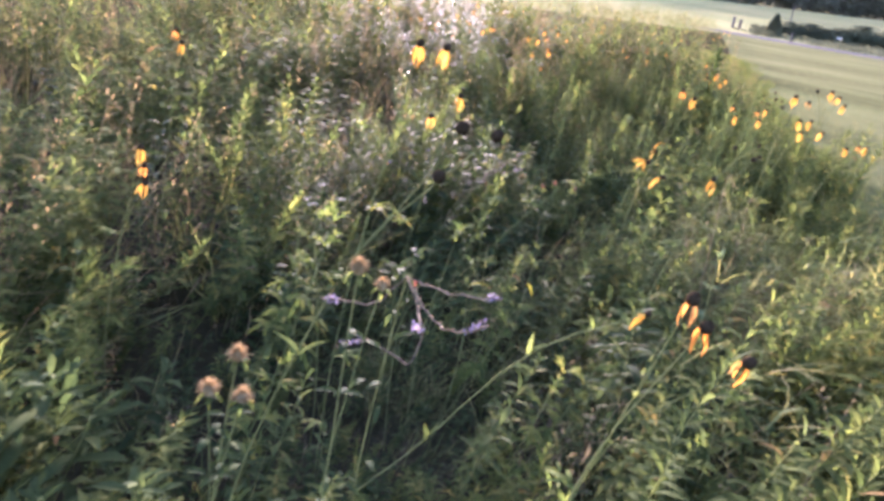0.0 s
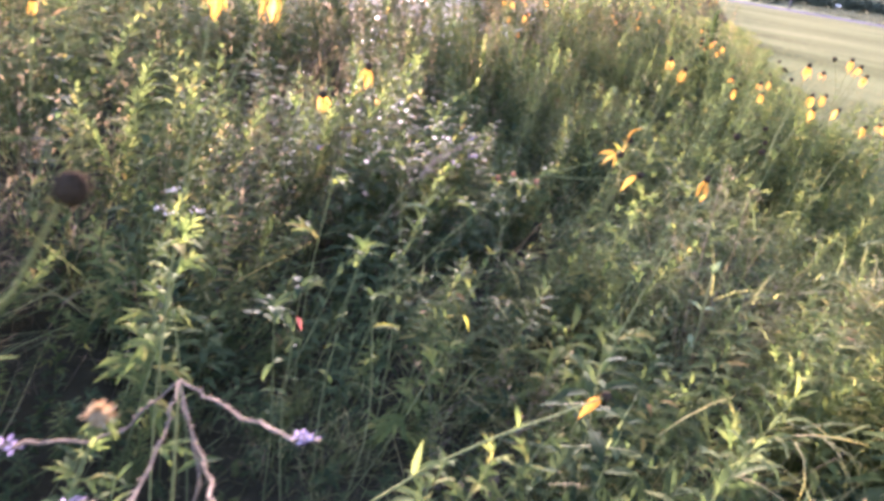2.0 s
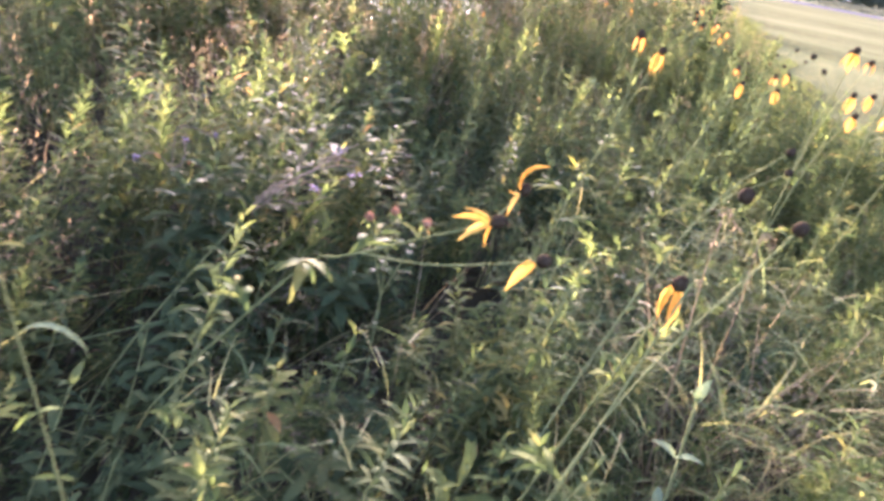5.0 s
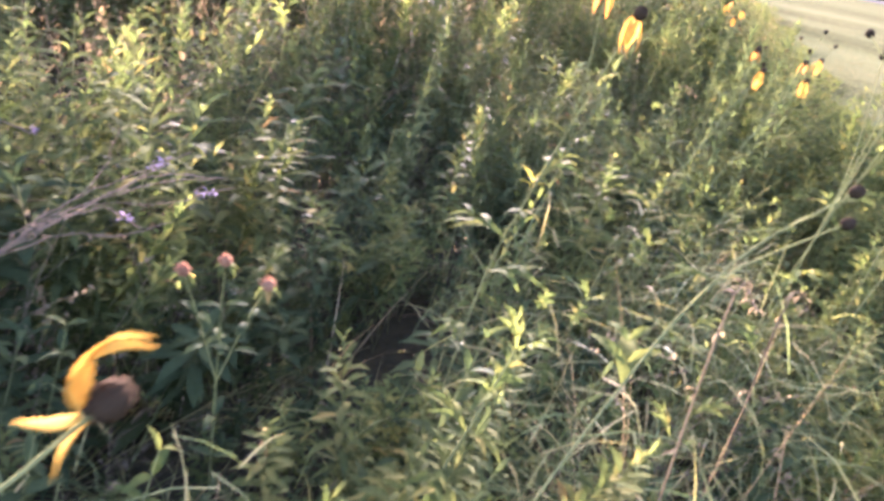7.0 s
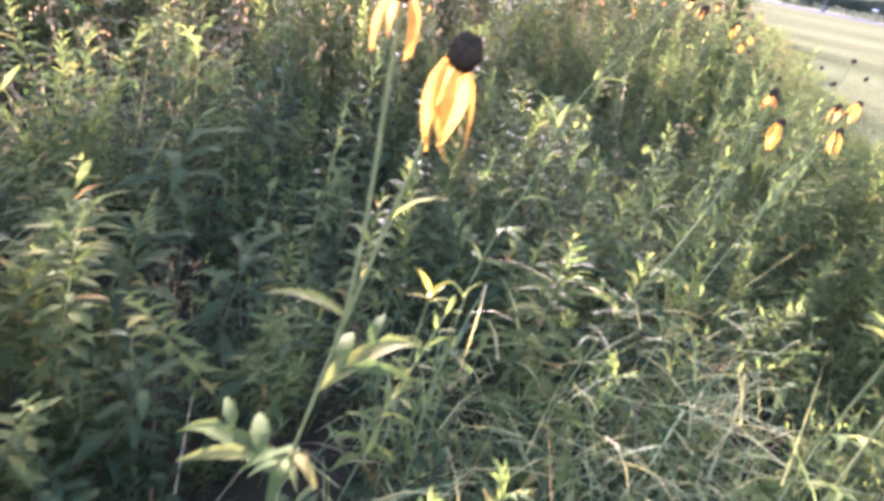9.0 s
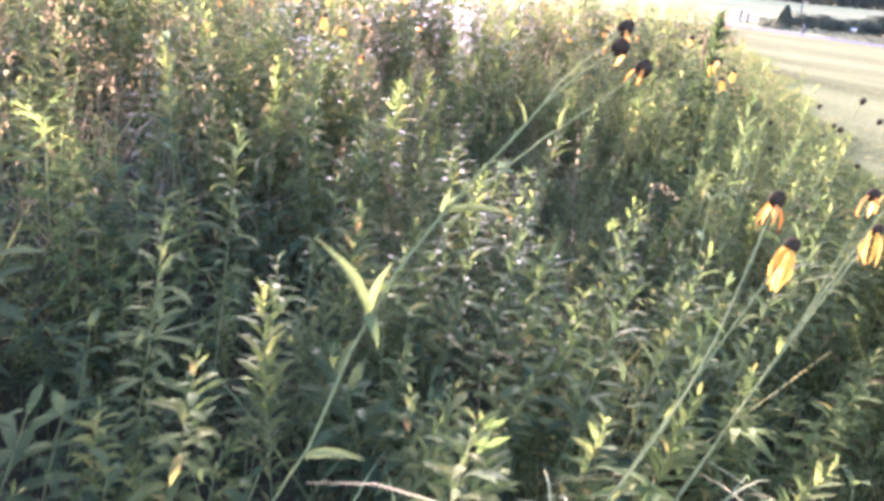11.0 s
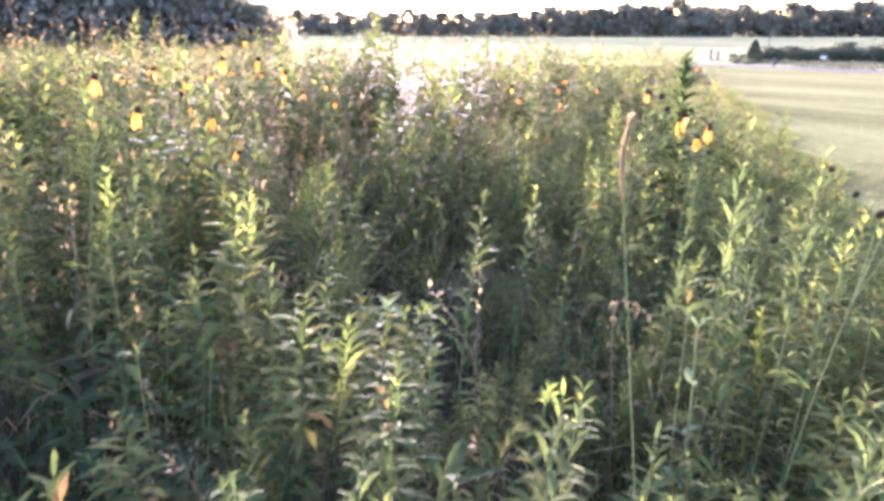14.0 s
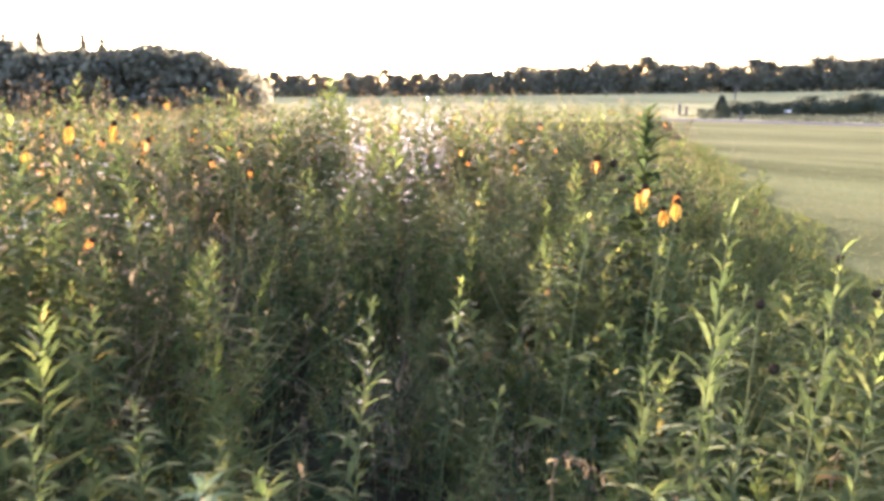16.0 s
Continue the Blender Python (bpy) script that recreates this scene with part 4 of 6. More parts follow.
FAR_CONE = mesh_of("cone", *knob(0.0095, 0.0115, 0.05, 5, 7, 4), [M_CONE])


def lobed_leaf(size, seed):
    """Leaf cut into five narrow pointed lobes."""
    r = np.random.default_rng(seed)
    L = [blade(size, size * 0.2, 4, 0.25, 1.0, 0.3, 0.62, 0.1)]
    for u, a, s in ((0.22, 0.75, 0.55), (0.22, -0.75, 0.55), (0.5, 0.6, 0.4), (0.5, -0.6, 0.4)):
        x = size * u
        L.append(turned(blade(size * s, size * s * 0.26, 3, 0.2, 0.9 + r.uniform(-.2, .3), 0.3, 0.65), rot(a, 0.05, (x, 0, x * 0.16))))
    return joined(L)


LOBED = [mesh_of("leaf", *lobed_leaf(0.1 + 0.015 * k, k), [M_BRIGHT]) for k in range(3)]
NODE_LEAF = mesh_of("leaf", *blade(0.1, 0.023, 6, 0.2, 0.6, 0.45, 0.6, 0.5), [M_NODE])
SMALL_LEAF = [mesh_of("leaf", *blade(0.05 + 0.008 * k, 0.011, 4, 0.6, 1.0, 0.3), [M_BRIGHT]) for k in range(2)]


ARCHED_PETAL = mesh_of("petal", *blade(0.06, 0.0165, 8, -0.1, 1.9, 0.3, 0.55, 0.5), [M_PETAL])
BROAD_PETAL = mesh_of("petal", *blade(0.05, 0.0195, 7, 0.15, 0.5, 0.35, 0.55, 0.5), [M_PETAL])
# petals of a head that points sideways: where each one sets out, which side is its back, and its size
ARCHED = [((-0.35, -0.15, 1.0), (-1, 0, -0.2), 1.0), ((-0.4, 0.15, 1.0), (-1, 0.1, -0.2), 0.95), ((-0.45, -0.3, -0.8), (-0.8, -0.3, 0.4), 0.65), ((-0.6, -0.6, 0.2), (-0.6, -0.6, 0), 0.5)]
SWEPT = [((-1.0, -0.1, 0.12), (0, -0.3, 1), 1.0), ((-0.85, -0.15, -0.5), (-0.4, -0.3, 0.8), 0.95), ((-0.25, -0.2, -0.95), (-1, -0.3, 0), 0.6), ((-0.9, 0.4, 0.3), (0, 0.2, 1), 0.8)]
HANGING = [((-0.65, -0.1, -0.75), (-0.6, -0.4, 0.5), 1.15), ((-0.8, -0.3, -0.3), (-0.1, -0.2, 1), 0.6)]
SIDEWAYS = {"arched": ARCHED, "swept": SWEPT, "hanging": HANGING}


def A3(axis):
    return frame_of((0, 0, 0), axis).to_3x3()


def flower_head(parent, at, axis, state, seed, scale=1.0, far=False):
    """Dark cone with petals swept back from it; the petals hang from the side of the stem."""
    r = random.Random(seed)
    cone = part("cone", FAR_CONE if far else CONES[seed % 3], None, parent, "", frame_of(at, axis) @ Matrix.Diagonal((scale, scale, scale, 1)))
    if state in SIDEWAYS:
        ax = Vector(axis).normalized()
        inv = A3(axis).inverted()
        for k, (d, z, s) in enumerate(SIDEWAYS[state]):
            d, z = Vector(d), Vector(z)
            d.normalize()
            z = (z - d * z.dot(d)).normalized()
            R = (inv @ Matrix((d, z.cross(d), z)).transposed()).to_4x4()
            base = inv @ (-ax * 0.008 + d * 0.006)
            part("petal", ARCHED_PETAL if state == "arched" and k < 2 else BROAD_PETAL, None, cone, "", Matrix.Translation(base) @ R @ Matrix.Diagonal((s, s, s, 1)))
        return cone
    count = {"full": 6 if not far else 4, "few": 3, "faded": 4, "withered": 3, "stub": 2, "bare": 0}[state]
    kind = "faded" if state in ("faded", "withered", "stub") else "full"
    A = frame_of((0, 0, 0), axis).to_3x3()
    down = A.inverted() @ Vector((0, 0, -1))
    for i in range(count):
        a = 6.283 * (i + r.uniform(-.25, .25)) / max(count, 1) + seed
        if state == "withered":
            a = 3.5 + 0.7 * (i - 1)
        outward = Vector((math.cos(a), math.sin(a), -0.25))
        d = (outward * r.uniform(0.25, 0.6) + Vector((0, 0, -0.45)) + down * r.uniform(0.8, 1.1)).normalized()
        z = outward - d * outward.dot(d)
        if z.length < 0.15:
            z = Vector((0, 0, 1)) - d * d.z
        z.normalize()
        y = z.cross(d)
        R = Matrix((d, y, z)).transposed().to_4x4()
        base = outward * 0.0065 + Vector((0, 0, -0.0065))
        s = r.uniform(0.82, 1.12) * (0.75 if far else 0.8 if state == "faded" else 0.45 if state == "stub" else 0.75 if state == "withered" else 0.95)
        part("petal", PETALS[kind][r.randrange(5)], None, cone, "", Matrix.Translation(base) @ R @ Matrix.Diagonal((s, s, s, 1)))
    return cone


def coneflower(base, heads, via=(), seed=0, leaves=5, thick=0.0019, far=False, label="", forks=(0.5, 0.62, 0.74), clasping=(), stalk_via={}):
    """Plant with one leaning main stem to the first head and side stalks to the others. heads: (x, y, z, state)."""
    r = random.Random(seed)
    b = np.array([*base, 0.0])
    ob = new("coneflower")
    ob.location = b
    tops = [np.array(h[:3]) - b for h in heads]
    top = tops[0]
    mids = [np.array(v) - b for v in via]
    if not mids:
        mids = [np.array([top[0] * 0.3, top[1] * 0.3, top[2] * 0.5])]
    line = through_points([np.zeros(3), *mids, top], 5 if far else 14)
    part("stem", tube(line, np.linspace(thick * 1.25, thick * 0.75, len(line)), 4 if far else 6), M_STEM, ob)
    for i, t in enumerate(tops):
        if i:
            j = min(int(len(line) * forks[(i - 1) % len(forks)]), len(line) - 2)
            a = line[j]
            side = line[j + 1] - line[j]
            mid = a + side / np.linalg.norm(side) * np.linalg.norm(t - a) * 0.45 + (t - a) * 0.1
            ways = [np.array(q) - b for q in stalk_via[i]] if i in stalk_via else [mid]
            stalk = through_points([a, *ways, t], 4 if far else 9)
            part("stalk", tube(stalk, np.linspace(thick * 0.85, thick * 0.6, len(stalk)), 4 if far else 5), M_STEM, ob)
            axis = stalk[-1] - stalk[-2]
        else:
            axis = line[-1] - line[-2]
        axis = axis / np.linalg.norm(axis)
        axis = axis + np.array([r.uniform(-.1, .25), r.uniform(-.15, .15), 0.05])
        flower_head(ob, t + axis * 0.006, axis, heads[i][3], seed * 5 + i, r.uniform(0.92, 1.08), far)
    for i in range(leaves):
        u = 0.3 + 0.58 * i / max(1, leaves - 1)
        at = np.array([np.interp(u, np.linspace(0, 1, len(line)), line[:, k]) for k in range(3)])
        me = LOBED[i % 3] if u < 0.75 else SMALL_LEAF[i % 2]
        part("leaf", me, None, ob, "", rot(i * 2.4 + seed + r.uniform(-.4, .4), r.uniform(0.1, 0.5), at, r.uniform(0.8, 1.15)))
    for at, d, size in clasping:
        d = Vector(d).normalized()
        y = Vector((0, 0, 1)).cross(d)
        y = y.normalized() if y.length > 0.05 else Vector((0.6, -0.8, 0))
        R = Matrix((d, y, d.cross(y))).transposed().to_4x4()
        part("leaf", NODE_LEAF, None, ob, "", Matrix.Translation(Vector(at) - Vector(b)) @ R @ Matrix.Diagonal((size / 0.1, size / 0.1, size / 0.1, 1)))
    states = {h[3] for h in heads}
    if not label:
        label = ("tall coneflower with bare dark brown seed cones" if states == {"bare"} else
                 "leaning coneflower with drooping yellow petals round dark cones" if states & {"full", "swept"} else
                 "fading coneflower with shrivelled orange petals and dark cones")
    return tagged(ob, label, "coneflower", "coneflowers of the meadow")


# along the first stretch
coneflower((-2.2, -3.66), [(-1.277, -3.549, 1.02, "hanging")], [(-2.08, -3.66, 0.3), (-1.868, -3.65, 0.55), (-1.607, -3.735, 0.95)], seed=31, leaves=2, thick=0.0023,
           label="bowed coneflower with its last few yellow petals",
           clasping=[((-1.607, -3.735, 0.95), (0.6, -0.1, 0.6), 0.07), ((-1.607, -3.735, 0.95), (0.1, 0.3, 0.9), 0.06), ((-1.64, -3.73, 0.91), (0.9, -0.2, 0.0), 0.06),
                     ((-1.84, -3.66, 0.59), (-0.1, -0.2, 0.9), 0.08), ((-1.84, -3.66, 0.59), (0.5, 0, 0.8), 0.08), ((-1.45, -3.65, 0.99), (0.6, 0.1, 0.6), 0.04)])
coneflower((-1.72, -4.32), [(-1.493, -4.407, 1.435, "faded"), (-1.492, -4.471, 1.425, "faded"), (-1.423, -4.467, 1.38, "faded")], seed=1)
coneflower((-2.35, -4.1), [(-1.799, -4.315, 1.612, "bare"), (-1.847, -4.367, 1.628, "bare"), (-1.871, -4.35, 1.553, "bare")], [(-2.25, -4.12, 0.7), (-2.03, -4.19, 1.3), (-1.88, -4.25, 1.51)], seed=2, leaves=0,
           clasping=[((-1.93, -4.23, 1.43), (-0.4, -0.1, 0.9), 0.05), ((-1.93, -4.23, 1.43), (0.8, 0, 0.5), 0.04), ((-2.1, -4.17, 1.12), (-0.7, 0.2, 0.6), 0.07), ((-2.1, -4.17, 1.12), (0.8, 0.2, 0.6), 0.07)])
coneflower((-3.1, -3.1), [(-2.856, -3.191, 1.2, "full"), (-2.834, -3.225, 1.095, "full"), (-2.845, -3.2, 1.145, "faded")], seed=3)
coneflower((-2.2, -3.5), [(-1.976, -3.59, 1.66, "full"), (-1.915, -3.5, 1.65, "full")], seed=4)
coneflower((-3.4, -1.9), [(-3.211, -2.0, 1.385, "full"), (-3.27, -1.92, 1.43, "faded")], seed=5)
coneflower((-1.95, -2.5), [(-1.15, -2.71, 1.262, "swept"), (-1.076, -2.69, 1.207, "hanging"), (-1.115, -2.66, 1.292, "arched")], [(-1.78, -2.52, 0.6), (-1.453, -2.6, 1.07), (-1.342, -2.66, 1.16)], seed=6, forks=(0.74, 0.86), stalk_via={1: [(-1.22, -2.69, 1.178)]})
coneflower((-1.2, -2.78), [(-0.915, -2.782, 1.24, "full")], seed=7)
coneflower((-1.25, -3.05), [(-0.874, -2.793, 1.367, "bare"), (-0.79, -2.77, 1.33, "bare")], seed=8)
coneflower((-1.1, -2.45), [(-0.465, -2.0, 1.25, "bare"), (-0.43, -1.95, 1.19, "bare")], [(-1.0, -2.4, 0.5), (-0.8, -2.22, 0.9), (-0.6, -2.02, 1.12)], seed=9)
coneflower((-0.98, -1.52), [(-0.758, -1.823, 1.405, "full"), (-0.8, -1.76, 1.43, "faded")], [(-0.9, -1.65, 0.8), (-0.84, -1.74, 1.1)], seed=10, leaves=7)
coneflower((-2.1, -2.5), [(-1.875, -2.656, 1.405, "full"), (-1.97, -2.8, 1.345, "full")], seed=11)
# by the mown field
coneflower((-0.2, -1.35), [(-0.141, -1.5, 1.445, "full"), (0.0, -1.2, 1.415, "full"), (0.075, -1.2, 1.395, "faded"), (-0.11, -1.2, 1.39, "bare"), (-0.062, -1.2, 1.345, "bare")], seed=12)
coneflower((-0.1, -1.1), [(0.058, -1.2, 1.285, "full"), (0.118, -1.2, 1.29, "full"), (0.085, -1.2, 1.22, "full"), (0.2, -1.2, 1.235, "full")], seed=13)
coneflower((0.05, -1.25), [(0.187, -1.2, 1.465, "full"), (0.234, -1.2, 1.44, "full"), (0.274, -1.2, 1.4, "full"), (0.106, -1.2, 1.46, "bare")], seed=14)
coneflower((0.3, -0.85), [(0.58, -0.8, 1.1, "full"), (0.62, -0.86, 1.13, "faded"), (0.7, -0.8, 1.12, "full")], seed=15)
# along the last stretch
coneflower((-0.55, -0.9), [(-0.112, -0.682, 1.2, "full"), (-0.148, -0.691, 1.258, "faded")], [(-0.46, -0.87, 0.55), (-0.3, -0.81, 0.9)], seed=16, leaves=6)
coneflower((-0.3, -0.75), [(0.157, -0.392, 1.15, "full"), (0.13, -0.4, 1.21, "faded"), (0.2, -0.35, 1.22, "full")], [(-0.24, -0.7, 0.55), (-0.08, -0.6, 0.9)], seed=17, leaves=6)
coneflower((-0.8, -1.12), [(-0.375, -0.73, 1.418, "bare"), (-0.343, -0.72, 1.398, "stub"), (-0.36, -0.665, 1.436, "withered")],
           [(-0.76, -1.07, 0.55), (-0.697, -1.02, 0.925), (-0.643, -0.99, 1.046), (-0.595, -0.925, 1.178), (-0.54, -0.858, 1.255), (-0.49, -0.84, 1.32), (-0.436, -0.765, 1.373)], seed=18, leaves=1, thick=0.0016, forks=(0.58, 0.83),
           stalk_via={1: [(-0.532, -0.864, 1.247), (-0.5, -0.838, 1.283), (-0.452, -0.802, 1.324), (-0.398, -0.765, 1.36)], 2: [(-0.425, -0.735, 1.386)]},
           clasping=[((-0.6, -0.93, 1.172), (-0.55, 0.1, 0.85), 0.085), ((-0.597, -0.927, 1.175), (0.25, 0.3, 0.9), 0.05), ((-0.6, -0.93, 1.172), (0.3, -0.75, -0.1), 0.05),
                     ((-0.54, -0.858, 1.255), (0.95, 0.1, 0.12), 0.08), ((-0.54, -0.858, 1.255), (0.15, 0.6, 0.8), 0.03), ((-0.54, -0.858, 1.255), (0.6, 0.2, 0.7), 0.04),
                     ((-0.469, -0.816, 1.346), (-0.35, 0.1, 0.9), 0.03), ((-0.436, -0.765, 1.373), (0.9, 0.1, -0.05), 0.026), ((-0.43, -0.785, 1.342), (0.2, 0.1, 0.95), 0.024),
                     ((-0.643, -0.99, 1.046), (0.9, -0.1, 0.25), 0.06), ((-0.697, -1.02, 0.925), (-0.5, 0.1, 0.8), 0.05), ((-0.697, -1.02, 0.925), (0.95, -0.1, 0.0), 0.05), ((-0.715, -1.035, 0.85), (0.4, -0.2, 0.8), 0.06), ((-0.715, -1.035, 0.85), (-0.6, 0, 0.6), 0.06)])
coneflower((0.5, 1.7), [(0.689, 1.98, 1.185, "full"), (0.614, 2.096, 1.203, "full"), (0.581, 1.931, 1.237, "faded"), (0.723, 2.064, 1.09, "bare")], seed=19)
coneflower((0.3, 1.75), [(0.429, 1.878, 1.322, "faded"), (0.457, 1.818, 1.312, "bare"), (0.506, 1.918, 1.262, "bare")], seed=20)
coneflower((0.65, 2.2), [(0.78, 2.383, 1.107, "full"), (0.85, 2.45, 1.15, "faded")], seed=21)
coneflower((0.7, 1.3), [(0.945, 1.431, 1.058, "bare"), (0.9, 1.5, 1.12, "bare")], seed=22)
coneflower((0.5, 0.8), [(0.751, 0.9, 1.22, "bare"), (0.825, 0.9, 1.16, "bare"), (0.707, 0.9, 1.12, "bare")], seed=23)
coneflower((0.55, 1.2), [(0.671, 1.379, 1.05, "bare"), (0.62, 1.2, 0.98, "bare"), (0.796, 0.9, 1.01, "bare")], seed=24)
coneflower((-1.4, 1.35), [(-1.283, 1.419, 1.38, "full"), (-1.167, 1.413, 1.288, "full"), (-1.187, 1.6, 1.4, "faded")], seed=25)
coneflower((-1.95, 1.5), [(-1.797, 1.6, 1.392, "full"), (-1.72, 1.65, 1.42, "full")], seed=26)
coneflower((-1.45, 2.2), [(-1.253, 2.26, 1.19, "full"), (-1.319, 2.2, 1.34, "full"), (-1.345, 2.2, 1.28, "bare"), (-1.136, 2.2, 1.055, "faded")], seed=27)
coneflower((-1.2, 2.2), [(-1.166, 2.2, 1.42, "full"), (-1.025, 2.2, 1.42, "full"), (-0.924, 2.2, 1.37, "faded")], seed=28)
coneflower((-2.05, 4.8), [(-1.899, 4.925, 1.51, "full"), (-1.938, 4.5, 1.44, "full"), (-2.109, 4.5, 1.5, "bare")], seed=29)

# further off, to the end of the meadow
r = random.Random(41)
n = 0
while n < 56:
    y = r.uniform(3.2, 12) if n < 40 else r.uniform(8, 22)
    x = (r.uniform(-0.64, -0.28) if r.random() < 0.6 else r.uniform(-0.2, 0.33)) * y
    if x > edge_x(y) - 1.2:
        continue
    h = r.uniform(1.12, 1.34) + 0.12 * float(smooth(3, 9, y))
    heads = [(x + r.uniform(-.12, .16), y + r.uniform(-.1, .1), h - 0.07 * k + r.uniform(-.04, .04), r.choice(["full", "faded", "faded", "bare"])) for k in range(r.choice((2, 3, 3)))]
    coneflower((x - 0.08, y), heads, seed=100 + n, leaves=2, thick=0.003, far=True, label="coneflower standing tall above the far meadow growth")
    n += 1

def cut_leaf(size, seed):
    """A leaf cut into five narrow lobes, in few triangles."""
    r = np.random.default_rng(seed)
    L = [lance(size, size * 0.17, 0.3, 0.9)]
    for u, a, s in ((0.2, 0.8, 0.55), (0.2, -0.8, 0.55), (0.48, 0.6, 0.45), (0.48, -0.6, 0.45)):
        x = size * u
        L.append(turned(short_lance(size * s, size * s * 0.24, 0.25, 0.9 + r.uniform(-.2, .3)), rot(a, 0.05, (x, 0, x * 0.2))))
    return joined(L)


def lobed_herb(seed, h):
    r = np.random.default_rng(seed)
    stem = bow((0, 0, 0), (r.uniform(-.05, .05), r.uniform(-.05, .05), h), 5, 0.02, (1, 0, 0))
    L = []
    for i in range(13):
        u = 0.4 + 0.6 * i / 12
        at = np.array([np.interp(u, np.linspace(0, 1, 5), stem[:, k]) for k in range(3)])
        s = r.uniform(0.8, 1.2) * (1.2 - 0.5 * u)
        L.append(turned(cut_leaf(0.13, seed + i), rot(i * 2.4, 0.1 + 0.7 * u ** 3, at, s)))
    return with_index([(0, L), (1, [tube(stem[::2], np.linspace(0.003, 0.0018, 3), 3)])])


P = field_points(20, -6.5, 4, 0.1, 2.2, 51)
sward("lobed_herb_sward", [M_BRIGHT, M_STEM], [lobed_herb(400 + k, 0.6) for k in range(4)], clumps(P, 0.7, 11, 0.25, 0.1), 0.6, 52, "bright green herbs with deeply cut leaves", "herbs", 0.8)
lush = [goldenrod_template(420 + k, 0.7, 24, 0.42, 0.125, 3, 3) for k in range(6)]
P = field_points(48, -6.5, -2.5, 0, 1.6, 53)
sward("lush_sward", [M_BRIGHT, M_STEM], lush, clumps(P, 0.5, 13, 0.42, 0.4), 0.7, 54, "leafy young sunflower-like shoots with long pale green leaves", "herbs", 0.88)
# The same shoots in dark leaf, weighted left to imitate its shade.
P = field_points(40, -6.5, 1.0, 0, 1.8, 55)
sward("shade_sward", [M_BROAD, M_STEM], lush, clumps(P, 0.6, 14, 0.45, -0.4), 0.7, 56, "leafy shoots with long narrow leaves, coloured dark for the shaded side", "herbs", 0.8)

r = np.random.default_rng(61)
P = np.concatenate([r.normal(0, s, (n, 2)) + np.array([x, y]) for x, y, s, n in ((-0.1, 2.5, 0.4, 40), (-1.0, 2.9, 0.4, 34), (-1.7, -1.5, 0.3, 24), (-0.5, -1.85, 0.15, 18), (-2.0, -3.2, 0.3, 30), (-0.9, 0.5, 0.3, 26), (0.45, 1.35, 0.15, 14))])
sward("dry_patch", [M_DRY, M_DRY], dry, P, 0.85, 62, "patches of brown dead stalks with curled leaves", "dry stalks", 0.95, leaning=0.2)
GOLD_LEAF = [mesh_of("leaf", *lance(0.1, 0.019, 0.4, 0.4 + 0.35 * k), [M_ROD]) for k in range(4)]
GOLD_LEAF_BRIGHT = [mesh_of("leaf", *lance(0.1, 0.019, 0.4, 0.4 + 0.3 * k), [M_BRIGHT]) for k in range(4)]


def goldenrod(seed, h, leaves, big, bright, label):
    stem, plan = goldenrod_plan(seed, h, leaves, 0.42, big)
    r = random.Random(seed)
    ob = new("goldenrod")
    part("stem", tube(stem, np.linspace(0.0034, 0.0014, 7), 5), M_STEM, ob)
    for i, (at, yaw, _, size) in enumerate(plan):
        u = i / (leaves - 1)
        pool = GOLD_LEAF_BRIGHT if bright and u > 0.88 else GOLD_LEAF
        part("leaf", pool[r.randrange(4)], None, ob, "", rot(yaw + r.uniform(-.4, .4), -0.05 + 0.55 * u ** 1.5 + r.gauss(0.1, 0.24), at, size / 0.1 * r.uniform(0.7, 1.3) * (1.25 if u > 0.9 else 1.0)))
    return tagged(ob, label, "goldenrod", "goldenrods by the walk")


rods = [goldenrod(300 + k, 1.0, 62, 0.074, k == 1, "upright goldenrod with a fresh yellow-green tip" if k == 1 else "upright dark green goldenrod with dense narrow leaves") for k in range(4)]
north_spots = [(-0.148, 1.417, 1.053), (0.06, 1.933, 0.97), (-0.141, -0.17, 0.97), (-0.214, 0.525, 0.7), (0.519, 1.193, 1.285), (0.689, 1.136, 1.22),
               (-1.133, -0.175, 1.017), (-0.592, 1.221, 0.92), (-0.936, 1.163, 0.937),
               (-0.324, 0.497, 0.9), (-0.487, 0.104, 0.96), (-0.28, 0.883, 0.84), (-0.71, 1.087, 0.916), (-0.004, -0.135, 1.0), (-1.107, 0.219, 1.13),
               (-0.655, 0.185, 0.82), (0.361, 0.213, 1.06), (0.006, 0.493, 0.9), (-1.143, 1.316, 1.16), (-0.497, 1.423, 0.74), (0.461, 0.34, 1.0), (-0.041, 0.418, 0.933), (-0.353, 0.284, 0.889), (-0.906, -0.149, 0.894), (0.022, -0.196, 0.97),
               (0.42, 1.3, 1.0), (0.58, 1.35, 1.05), (0.75, 1.3, 1.05), (0.5, 1.05, 0.95), (0.82, 1.2, 1.0), (0.66, 0.98, 0.92), (0.72, 1.55, 1.05)]
south_spots = [(-0.845, -1.921, 0.8), (-1.023, -3.686, 1.2), (-1.53, -2.62, 0.85),
               (-1.21, -2.45, 0.8), (-0.77, -1.74, 0.85), (-1.642, -2.2, 1.045), (-1.55, -3.6, 0.9),
               ]
